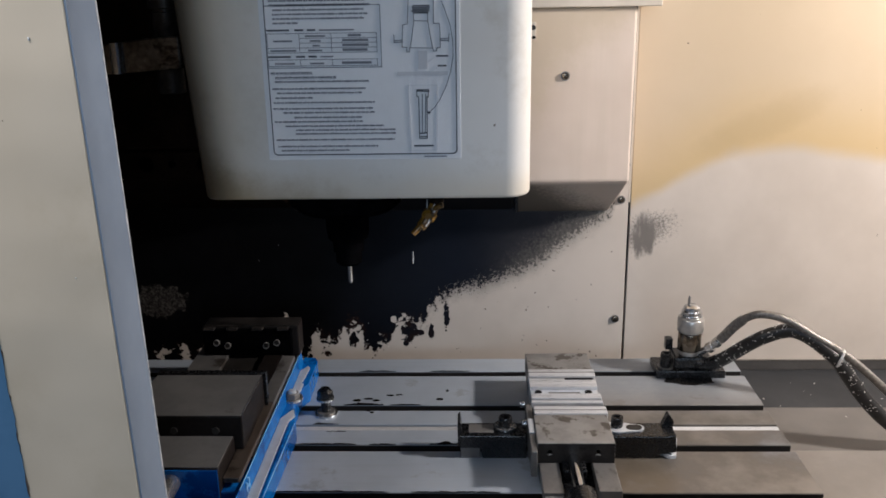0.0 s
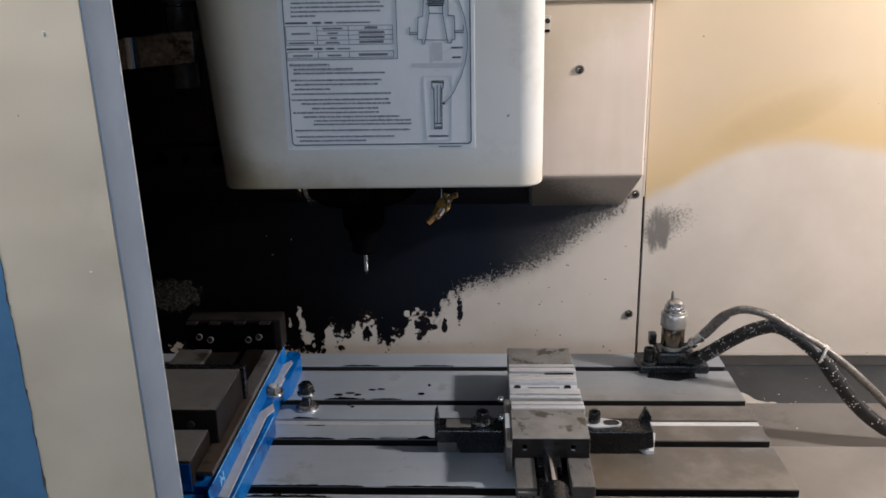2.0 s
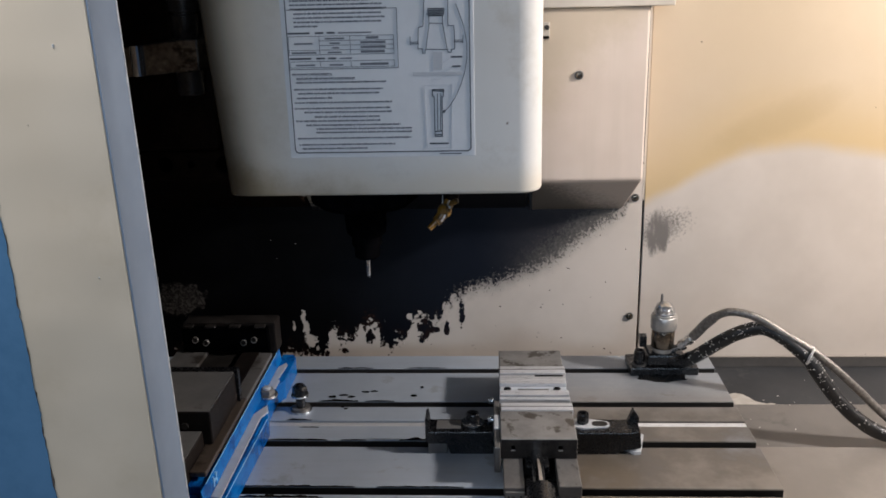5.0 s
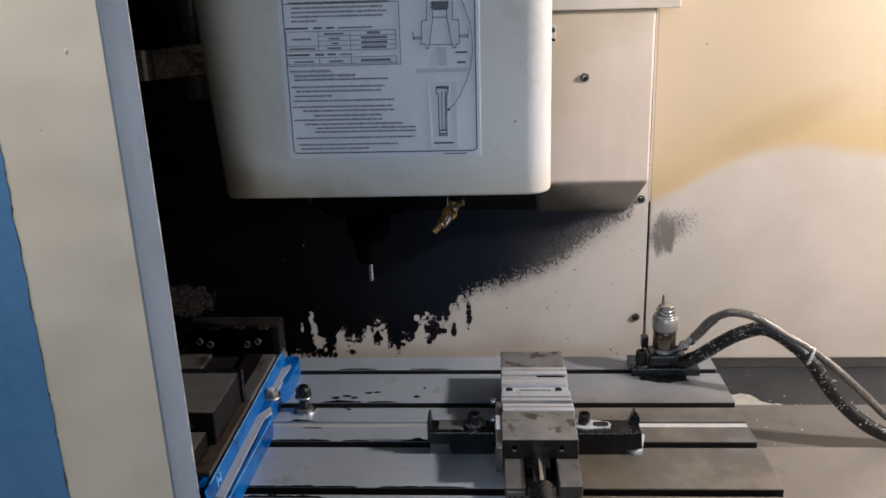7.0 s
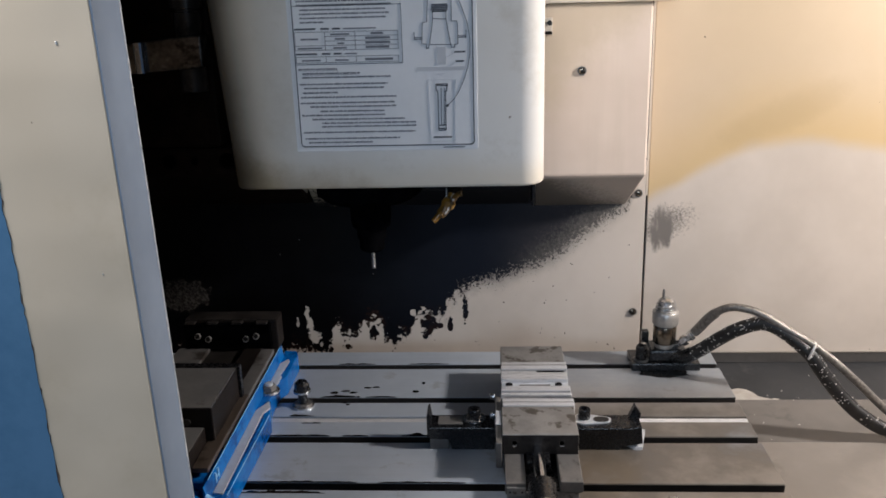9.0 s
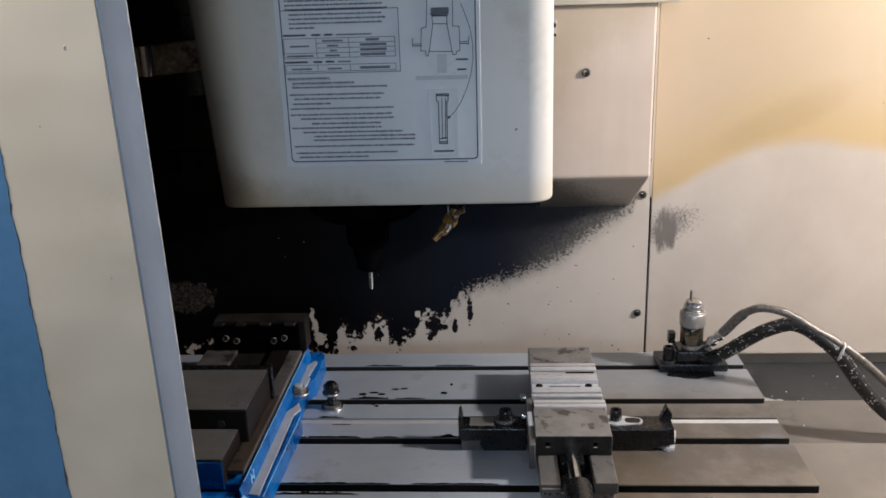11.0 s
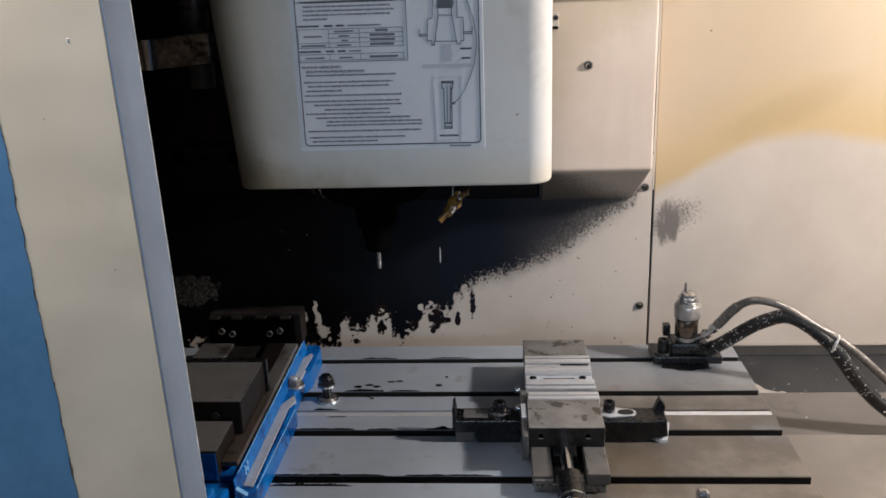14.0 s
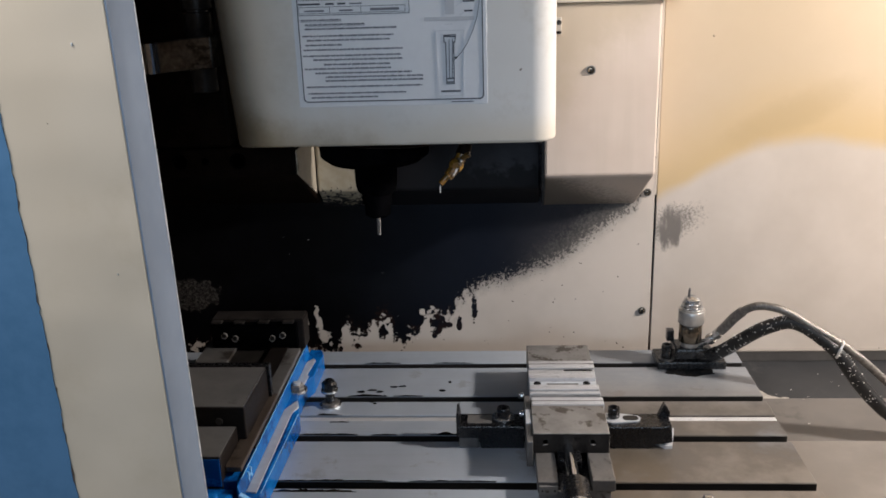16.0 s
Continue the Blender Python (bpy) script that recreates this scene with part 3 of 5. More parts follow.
structure("floor_machine_bed", box(-1.60, 1.50, -0.30, 0.55, -0.95, -0.125), M_PAN_GREY, "grey wet machine bed below the table", "floor")

# unseen panels added round the door opening to block light from outside
structure("wall_blocker_header", box(-1.66, 1.54, -0.172, -0.140, 0.80, 1.70), M_LOWBOUNCE, "unseen dark panel over the door opening, added to block light", "wall")
structure("wall_blocker_east", box(0.075, 1.54, -0.172, -0.140, -0.95, 0.799), M_LOWBOUNCE, "unseen dark panel beside the door opening, added to block light", "wall")
structure("wall_blocker_apron", box(-1.66, 0.074, -0.30, -0.262, -0.95, 0.125), M_LOWBOUNCE, "unseen dark apron below the door opening, added to block light", "wall")

# stepped sheet covers over the bed, right of the table
cover = thing("way_cover", (0.4, 0.3, -0.125), "stepped sheet-metal covers over the machine bed, wet and strewn with chips", "way cover", kind="structure")
part("wall_foot", box(-1.5, 1.49, 0.5445, 0.5480, -0.0795, -0.0595, 0.0006), M_FOOT, cover, "dark grey foot strip along the wall")
part("foot_lip", box(-1.5, 1.49, 0.5435, 0.5480, -0.0594, -0.0575, 0.0006), M_PAN_TAN, cover, "pale upper lip of the foot strip")
part("plate", box(-1.5, 1.49, 0.385, 0.548, -0.124, -0.080, 0.002), M_PAN_GREY, cover, "wet dark grey plate")
# middle plate given a darker tan to paint the light's fall-off
part("plate", box(-1.5, 1.49, 0.230, 0.3845, -0.124, -0.076, 0.002), M_PAN_MID, cover, "tan plate with dried coolant")
part("plate", box(-1.5, 1.49, -0.30, 0.2295, -0.124, -0.071, 0.002), M_PAN_TAN, cover, "pale tan plate with dried coolant")
part("dried_patch", prism([(-0.06, 0.3865), (0.04, 0.3862), (0.070, 0.3868), (0.092, 0.3866), (0.091, 0.392), (0.084, 0.394), (0.078, 0.391), (0.066, 0.397), (0.058, 0.402), (0.053, 0.415), (0.044, 0.428), (0.030, 0.433), (0.018, 0.428), (-0.06, 0.43)], "z", -0.0801, -0.0789), M_CRUST, cover, "pale dried coolant crust")

wall_screw = thing("wall_screw", (-0.147, 0.55, 0.027), "dirty steel hexagon screw with a washer in the back wall", "screw", "screws of the covers")
part("washer", turned([(0.0076, 0), (0.0076, 0.0015)], (-0.147, 0.5475, 0.027), "y"), M_GREYSTEEL, wall_screw)
part("screw_head", turned([(0.0035, 0), (0.0052, 0.0007), (0.0057, 0.0018), (0.0057, 0.0026)], (-0.147, 0.5449, 0.027), "y", 14), M_BRONZE, wall_screw, smooth=True)
part("socket", turned([(0.0008, 0), (0.0024, 0.0003), (0.0024, 0.001)], (-0.147, 0.5446, 0.027), "y", 10), M_SLOT, wall_screw)
copy_thing(wall_screw, Matrix.Translation((-0.1456, 0.55, 0.263)))
copy_thing(wall_screw, Matrix.Translation((-0.2637, 0.46, 0.4999)))


# ---- column covers behind the head ----
def chamfered(name, x0, x1, y, z_low, z_top, wall_z, material, parent, label="", taper=0.0):
    bm = prism([(y, z_low), (y, z_top), (0.549, z_top), (0.549, wall_z)], "x", x0, x1)
    for v in bm.verts:  # the lower corner is cut back where the chamfer meets the wall
        if v.co.z < z_low - 0.001 and v.co.x > x1 - 0.001:
            v.co.x -= taper
    bmesh.ops.bevel(bm, geom=bm.edges, offset=0.0045, segments=2, profile=0.5, affect="EDGES")
    return part(name, bm, material, parent, label)


column = thing("column_cover", (-0.5, 0.549, 0.25), "beige sheet-metal column cover with black splashes, behind the spindle", "column cover")
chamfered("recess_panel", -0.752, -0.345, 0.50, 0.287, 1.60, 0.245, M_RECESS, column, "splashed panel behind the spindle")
chamfered("side_cover", -0.341, -0.148, 0.46, 0.3185, 0.610, 0.241, M_COVER, column, "beige cover, sludge and painted shade on its lower chamfer", 0.020)
# one cover in two tones: front coloured as shaded, flank as lit
chamfered("tool_changer_cover", -1.30, -0.756, 0.36, 0.352, 0.398, 0.252, M_DARKBROWN, column, "cover with bolt holes, coloured dark as shaded")
part("lit_flank", prism([(0.361, 0.353), (0.361, 0.392), (0.50, 0.392), (0.50, 0.285)], "x", -0.7555, -0.7535), M_FLANK, column, "beige flank of the tool changer cover, coloured as lit")
part("wiper", box(-0.3475, -0.3415, 0.435, 0.50, 0.272, 1.55, 0.001), M_BLACKSTEEL, column, "black rubber wiper strip")
part("upper_cover", box(-0.36, -0.1105, 0.450, 0.5475, 0.6105, 1.60, 0.002), M_BEIGE, column, "upper beige cover with a lip")
for hx, hr in ((-0.951, 0.0125), (-0.908, 0.006), (-0.853, 0.0135)):
    part("bolt_hole", turned([(hr, 0), (hr, 0.002), (hr * 0.7, 0.002), (hr * 0.7, 0.0)], (hx, 0.3585, 0.377), "y", 18), M_DARK, column)
catch = part("catch", box(-0.338, -0.314, 0.455, 0.4595, 0.560, 0.588, 0.001), M_BEIGE, column, "small latch plate")
part("pin", turned([(0.004, 0), (0.004, 0.012)], (-0.319, 0.444, 0.580), "y", 12), M_SLOT, catch)
part("lug", box(-0.330, -0.315, 0.444, 0.4555, 0.562, 0.566, 0.0008), M_DARKBROWN, catch)

# tool changer: a gripper block on its shaft, deep in the dark
changer = thing("tool_changer", (-0.91, 0.33, 0.40), "oily steel tool changer arm with gripper, in shadow", "tool changer")
part("gripper", prism([(-0.985, 0.528), (-0.985, 0.573), (-0.90, 0.583), (-0.852, 0.586), (-0.852, 0.537)], "y", 0.285, 0.34, 0.003), M_GRIPPER, changer, "stained grey gripper block")
part("jaw_pin", turned([(0.009, 0), (0.009, 0.045)], (-0.946, 0.281, 0.532), "z", 16), M_STEEL, changer, "worn bright pin")
part("shaft", turned([(0.0185, 0.497), (0.0205, 0.499), (0.0205, 0.588), (0.0215, 0.590), (0.0215, 0.618), (0.0175, 0.619), (0.0175, 0.623), (0.0240, 0.624), (0.0240, 0.66), (0.016, 0.661), (0.016, 0.72)], (-0.8815, 0.325, 0), "z"), M_DARKENED, changer, smooth=True)
# dark colour paints the shade of the cavity
part("bearing_housing", box(-1.1, -0.86, 0.36, 0.50, 0.40, 0.75, 0.006), M_DARKBROWN, changer, "bearing housing, coloured dark for the shaded cavity")

# ---- sliding door at the front ----
DOOR_Y, DOOR_T = -0.25, 0.063
LEAN = radians(-0.85)  # leaned so that the door's edges fit the camera's view
door = thing("sliding_door", (-1.2, DOOR_Y, -0.9), "worn cream machine door with chipped blue paint and a blue-grey edge", "door")
part("door_panel", box(-1.66, -0.7715, DOOR_Y, DOOR_Y + DOOR_T, -0.9, 1.65, 0.001), M_DOOR, door, "worn cream painted panel")
edge_strip = part("edge_strip", box(-0.7714, -0.7690, DOOR_Y + 0.0008, DOOR_Y + DOOR_T, -0.9, 1.65, 0.0008), M_STRIP, door, "blue-grey edge strip")
worn = ragged(DOOR_Y + DOOR_T - 0.0012, -0.1, 1.0, 190, 0.0042, 3)
part("chipped_edge", prism([(DOOR_Y + DOOR_T + 0.0006, -0.1)] + worn + [(DOOR_Y + DOOR_T + 0.0006, 1.0)], "x", -0.7712, -0.7683), M_BARE, edge_strip, "chipped bare metal edge")
rag = ragged(-0.8868, -0.9, 1.65, 420, 0.0040, 7)
part("blue_paint", prism([(-1.66, -0.9)] + rag + [(-1.66, 1.65)], "y", DOOR_Y - 0.0012, DOOR_Y + 0.002), M_BLUEPAINT, door, "blue paint with a ragged flaked edge")
rag2 = ragged(-0.8868, -0.9, 1.65, 420, 0.0048, 9)
part("primer_edge", prism([(-1.66, -0.9)] + rag2 + [(-1.66, 1.65)], "y", DOOR_Y - 0.0006, DOOR_Y + 0.002), M_PRIMER, door, "brown primer along the flaked paint")
dent = bmesh.new()
for dx, dz, s in ((-0.8068, 0.613, 0.0016), (-0.800, 0.39, 0.0009)):
    box(dx - s * 0.6, dx + s * 0.6, DOOR_Y - 0.0008, DOOR_Y + 0.001, dz - s, dz + s, 0.0003, 1, bm=dent)
part("paint_chips", dent, M_CHIP, door, "tiny bright paint chips")
door.rotation_euler[1] = LEAN
door.location.x -= 1.28 * math.tan(LEAN)

# ---- spindle head ----
HEAD = thing("spindle_head", (-0.56, 0.30, 0.449), "cream spindle head cover with an instruction sheet, dark spindle below", "spindle head")
HX0, HX1, HYF, HZ = -0.7815, -0.343, 0.120, 0.4455


def head_cover():
    r, pts = 0.034, []
    for cx, cy, a0 in ((HX1 - r, HYF + r, -90), (HX1 - 0.004, 0.358 - 0.004, 0), (HX0 + 0.004, 0.358 - 0.004, 90), (HX0 + r, HYF + r, 180)):
        rr = r if cy < 0.3 else 0.004
        if cx < -0.5 and cy < 0.3:
            rr, cx, cy = 0.022, HX0 + 0.022, HYF + 0.022
        for i in range(9):
            a = radians(a0 + 90 * i / 8)
            pts.append((cx + rr * math.cos(a), cy + rr * math.sin(a)))
    bm = prism(pts, "z", HZ, HZ + 0.95)
    for v in bm.verts:  # the near flank is leaned out towards the top to fit the camera's view
        if v.co.x < HX0 + 0.06:
            v.co.x -= 0.070 * (v.co.z - HZ)
    low = [e for e in bm.edges if all(v.co.z < HZ + 0.001 for v in e.verts)]
    bmesh.ops.bevel(bm, geom=low, offset=0.005, segments=3, profile=0.5, affect="EDGES")
    return bm


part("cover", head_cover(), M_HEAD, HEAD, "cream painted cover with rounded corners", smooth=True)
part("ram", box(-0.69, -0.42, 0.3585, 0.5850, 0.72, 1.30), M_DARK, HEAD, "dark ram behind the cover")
# near-black without gloss, so the parts under the cover stay dark
part("underside", box(HX0 + 0.02, HX1 - 0.02, HYF + 0.03, 0.348, HZ - 0.004, HZ + 0.004), M_DARK, HEAD, "near-black underside")
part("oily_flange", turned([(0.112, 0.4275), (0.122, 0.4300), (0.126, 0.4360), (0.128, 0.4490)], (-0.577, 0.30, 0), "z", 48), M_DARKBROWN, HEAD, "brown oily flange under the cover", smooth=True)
part("spindle_housing", turned([(0.050, 0.383), (0.072, 0.388), (0.085, 0.398), (0.090, 0.449)], (-0.615, 0.30, 0), "z", 40), M_DARK, HEAD, "near-black spindle housing", smooth=True)
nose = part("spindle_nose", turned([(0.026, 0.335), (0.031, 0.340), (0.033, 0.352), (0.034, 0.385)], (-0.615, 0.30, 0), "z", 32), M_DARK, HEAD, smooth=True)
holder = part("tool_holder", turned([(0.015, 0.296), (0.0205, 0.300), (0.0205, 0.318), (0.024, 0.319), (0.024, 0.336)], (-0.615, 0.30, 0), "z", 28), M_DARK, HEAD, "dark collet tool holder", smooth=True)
part("end_mill", turned([(0.0032, 0.2645), (0.0034, 0.266), (0.0034, 0.297)], (-0.615, 0.30, 0), "z", 14), M_STEEL, holder, "bright slim end mill", smooth=True)
pipe = part("coolant_pipe", tube([(-0.478, 0.250, 0.450), (-0.471, 0.244, 0.420), (-0.476, 0.238, 0.406)], 0.010, 12), M_DARKBROWN, HEAD, "brown stained coolant pipe", smooth=True)
part("nozzle", tube([(-0.474, 0.240, 0.412), (-0.481, 0.236, 0.396), (-0.493, 0.230, 0.380), (-0.498, 0.228, 0.376)], 0.0078, 12, 4, 0.05), M_YELLOW, pipe, "yellowed plastic nozzle", smooth=True)
part("nozzle_joint", turned([(0.006, -0.0095), (0.0105, -0.006), (0.0112, 0.0), (0.0105, 0.006), (0.006, 0.0095)], (-0.4845, 0.235, 0.3915), "y", 14), M_YELLOW, pipe, "swivel joint of the nozzle", smooth=True)
part("nozzle_stub", tube([(-0.4815, 0.234, 0.398), (-0.4690, 0.231, 0.4065), (-0.4635, 0.230, 0.4085)], 0.0042, 10, 4), M_YELLOW, pipe, smooth=True)
part("nozzle_tip", tube([(-0.496, 0.228, 0.378), (-0.503, 0.226, 0.371), (-0.5080, 0.224, 0.366)], 0.0046, 10, 4), M_YELLOW, pipe, smooth=True)
# pale rod paints the bright streak of light on the nozzle
part("nozzle_highlight", tube([(-0.474, 0.232, 0.404), (-0.483, 0.2275, 0.388), (-0.490, 0.2255, 0.378)], 0.0022, 8, 4), M_PAD, pipe, "pale rod painting the nozzle's highlight", smooth=True)
part("clip", box(-0.372, -0.362, 0.16, 0.172, 0.436, 0.452, 0.001), M_BLACKSTEEL, HEAD, "small dark bracket under the cover")

# instruction sheet on the cover
SX0, SX1, SZ0, SZ1 = -0.6805, -0.4405, 0.507, 0.800
SHEET_Y = HYF - 0.0005
sheet = part("instruction_sheet", box(SX0 - 0.007, SX1 + 0.0055, SHEET_Y, HYF + 0.0005, SZ0 - 0.007, SZ1, 0.0003, 1), M_PAPER, HEAD, "white printed instruction sheet with a spindle drawing")
PX = 0.240 / 318


def at(u, v):
    """A spot on the sheet: u to the right of its frame line, v up from its lower frame line, in units of 0.75 mm."""
    return SX0 + u * PX, SZ0 + v * PX * 0.955


def bar(bm, u0, u1, v, h):
    (x0, z0), (x1, z1) = at(u0, v), at(u1, v + h)
    return box(x0, x1, SHEET_Y - 0.0004, SHEET_Y + 0.0002, z0, z1, bm=bm)


def stroke(bm, pts, w=1.0):
    for (a, b), (c, d) in zip(pts, pts[1:]):
        p, q = Vector(at(a, b)), Vector(at(c, d))
        t = (q - p).normalized() * (w * PX * 0.5)
        s = Vector((-t.y, t.x))
        prism([tuple(p - t + s), tuple(p - t - s), tuple(q + t - s), tuple(q + t + s)], "y", SHEET_Y - 0.00045, SHEET_Y + 0.0002, bm=bm)
    return bm


fr = bmesh.new()
stroke(fr, [(6, 0), (312, 0), (316, 2), (318, 6), (318, 388)], 2.0)
stroke(fr, [(6, 0), (2, 2), (0, 6), (0, 388)], 1.8)
stroke(fr, [(262, -8 + 3), (300, -8 + 3)], 1.6)
part("frame_line", fr, M_INK, sheet, "black frame line")

rnd = random.Random(11)
ROWS = [(6.6, 13, 132), (14.2, 8, 182), (26.2, 6, 211), (37.1, 40, 213), (43.8, 41, 214), (51.1, 23, 193), (59.0, 5, 157), (66.6, 39, 156), (75.3, 21, 178), (82.6, 4, 175), (93.3, 5, 179), (101.8, 9, 73), (110.3, 12, 158), (117.9, 5, 164), (130.5, 10, 170), (137.9, 11, 115), (145.9, 4, 76), (231.4, 13, 56), (238.9, 13, 166), (246.3, 13, 173), (253.7, 14, 166), (261.2, 15, 172)]
ROWS += [(262 + 7.2 * i, 8, (176, 168, 150, 180, 160)[i % 5]) for i in range(15)]
text = bmesh.new()
for v, u0, u1 in ROWS:
    u = u0
    while u < u1 - 1:  # words of uneven length; a few tall strokes stand out of each
        w = min(rnd.choice((3, 5, 6, 8, 9, 12, 15)) * rnd.uniform(0.85, 1.15), u1 - u)
        bar(text, u, u + w, v - 0.2, 2.8)
        for q in range(int(w / 3.2)):
            p = u + rnd.uniform(0.2, max(0.3, w - 0.9))
            lift = rnd.choice((1.2, 1.2, -0.9))
            bar(text, p, p + 0.75, v + (2.2 if lift > 0 else lift), abs(lift))
        u += w + rnd.uniform(0.8, 1.4)
for v, u0, u1 in ROWS[15:17]:
    bar(text, u0, u1, v - 1.8, 0.6)
tagged(part("printed_text", text, M_INK_PALE, sheet, "grey lines of small print"), kind="stuff")
bold = bmesh.new()
for v in (173.5, 219):
    for a, b in ((2, 40), (49, 64), (70, 84)):
        bar(bold, a, b, v, 3.2)
tagged(part("printed_heading", bold, M_INK, sheet, "short bold headings"), kind="stuff")
smallprint = bmesh.new()
for v in (173.5, 219):
    bar(smallprint, 90, 112 if v < 200 else 148, v, 2.6)
grid = bmesh.new()
for lo, hi, rows, marks in ((182, 215, 4, ((1, 0, 12, 44), (3, 0, 6, 50), (0, 1, 66, 100), (1, 1, 74, 92), (2, 1, 78, 90), (3, 1, 70, 94), (0, 2, 138, 160), (1, 2, 128, 172), (2, 2, 128, 172), (3, 2, 128, 170))),
                            (159, 170, 1, ((0, 0, 12, 46), (0, 1, 72, 96), (0, 2, 126, 176)))):
    for i in range(rows + 1):
        v = lo + (hi - lo) * i / rows
        stroke(grid, [(2 if i in (0, 1, rows) or rows == 1 else 56, v), (186, v)], 0.8)
    for u in (2, 56, 110, 186):
        stroke(grid, [(u, lo), (u, hi)], 0.8)
    for i, c, u0, u1 in marks:
        v = hi - (hi - lo) * (i + 0.75) / rows
        bar(smallprint, u0, u1, v, 4.4 if c == 2 else 3.0)
stroke(grid, [(0, 156), (193, 156), (193, 262), (0, 262)], 1.0)
tagged(part("printed_table", grid, M_INK, sheet, "small printed tables"), kind="stuff")
tagged(part("table_print", smallprint, M_INK_PALE, sheet, "grey entries of the tables"), kind="stuff")
dr = bmesh.new()
# spindle nose above, pull pin below, and the arrow that joins them
stroke(dr, [(241, 279), (238, 229), (230, 227), (228, 189), (236, 189), (236, 181), (240, 181), (241, 188), (280, 187), (280, 182), (286, 182), (286, 187), (292, 188), (292, 218), (291, 229), (281, 229), (282, 278)], 1.2)
stroke(dr, [(242, 189), (249, 234), (272, 233), (279, 187)], 1.2)
stroke(dr, [(249, 233), (248, 247), (272, 247), (272, 233)], 1.2)
for v, u0, u1 in ((247, 249, 272), (250, 246, 274), (253, 248, 274), (256, 247, 275), (259, 248, 274)):
    stroke(dr, [(u0, v), (u1, v)], 2.4)
stroke(dr, [(215, 210), (215, 197)], 1.2)
stroke(dr, [(215, 198), (229, 198)], 1.6)
stroke(dr, [(215, 201), (229, 201)], 1.2)
stroke(dr, [(307, 212), (306, 198)], 1.2)
stroke(dr, [(292, 200), (306, 200)], 1.6)
stroke(dr, [(292, 203), (306, 203)], 1.2)
stroke(dr, [(251, 115), (271, 115), (270, 102), (268, 102), (267, 28), (254, 28), (254, 102), (251, 103), (251, 115)], 1.7)
stroke(dr, [(252, 113), (271, 112)], 2.4)
stroke(dr, [(260, 107), (259, 38)], 1.3)
stroke(dr, [(266, 107), (264, 38)], 1.3)
stroke(dr, [(256, 37), (267, 38)], 2.2)
stroke(dr, [(255, 31), (267, 31)], 2.0)
stroke(dr, [(295, 266), (302, 247), (309, 225), (313, 198), (313, 172), (309, 147), (302, 124), (291, 99), (281, 84), (271, 74)], 1.1)
prism([at(271.1 + 2.6 * math.cos(a), 74.4 + 2.6 * math.sin(a)) for a in (radians(45 * i) for i in range(8))], "y", SHEET_Y - 0.00045, SHEET_Y + 0.0002, bm=dr)
for v, u0, u1 in ((13, 244, 278), (172, 285, 305), (155, 287, 302)):
    bar(dr, u0, u1, v, 3)
part("printed_drawing", dr, M_INK, sheet, "line drawing of a spindle nose and pull pin")
pale = bmesh.new()
bar(pale, 218, 304, 140, 7)
bar(pale, 254, 270, 151, 32)
part("printed_shading", pale, M_INK_FAINT, sheet, "pale grey shaded parts of the drawing")
faint = bmesh.new()
stroke(faint, [(237, 123), (286, 123), (284, 7), (240, 6), (237, 123)], 0.7)
stroke(faint, [(267, 161), (285, 173)], 0.7)
stroke(faint, [(277, 147), (287, 155)], 0.7)
stroke(faint, [(254, 134), (266, 134)], 0.7)
part("printed_hairline", faint, M_INK_FAINT, sheet, "fine grey lines of the drawing")

# ---- the table and what is clamped to it ----
table = thing("machine_table", (-0.55, 0.19, -0.125), "ground steel machine table, T-slots lined dark for shade", "machine table")
TX0, TX1, TYF, TYB = -1.25, 0.0, -0.073, 0.428
SLOTS = (0.0, 0.125, 0.25, 0.375)
SW = 0.018
part("table_body", box(TX0, TX1, TYF, TYB, -0.075, -0.0245, 0.002), M_TABLE, table, "steel table body")
part("saddle", box(-1.0, -0.20, TYF + 0.05, TYB - 0.05, -0.124, -0.0755), M_DARKBROWN, table, "dark saddle below the table")
bounds = [TYF] + [v for s in SLOTS for v in (s - SW, s)] + [TYB]
for a, b in zip(bounds[::2], bounds[1::2]):
    if a < 0.178 < b:
        part("table_land", box(TX0, TX1, a, 0.1690, -0.024, 0.0, 0.0009, 1), M_TABLE, table)
        part("table_land", box(TX0, TX1, 0.1865, b, -0.024, 0.0, 0.0009, 1), M_TABLE, table)
        # bright colour stands in for the reflection in the groove
        part("centre_groove", box(TX0, TX1 - 0.001, 0.1692, 0.1828, -0.024, -0.0015, 0.0006, 1), M_BRIGHT, table, "bright centre strip, its reflection painted in")
        part("strip_gap", box(TX0, TX1 - 0.001, 0.1829, 0.1864, -0.024, -0.008), M_SLOT, table)
    else:
        part("table_land", box(TX0, TX1, a, b, -0.024, 0.0, 0.0009, 1), M_TABLE, table)
# dark liners put the slots' inner shade into the colour
for s in SLOTS:
    part("slot_wall", box(TX0, TX1 - 0.001, s - 0.0014, s - 0.0002, -0.0178, -0.0012), M_SLOT, table, "dark liner painting the shade in the slot")
    part("slot_floor", box(TX0, TX1 - 0.001, s - SW + 0.0002, s - 0.0002, -0.0242, -0.018), M_SLOT, table, "slot floor, coloured dark for shade")


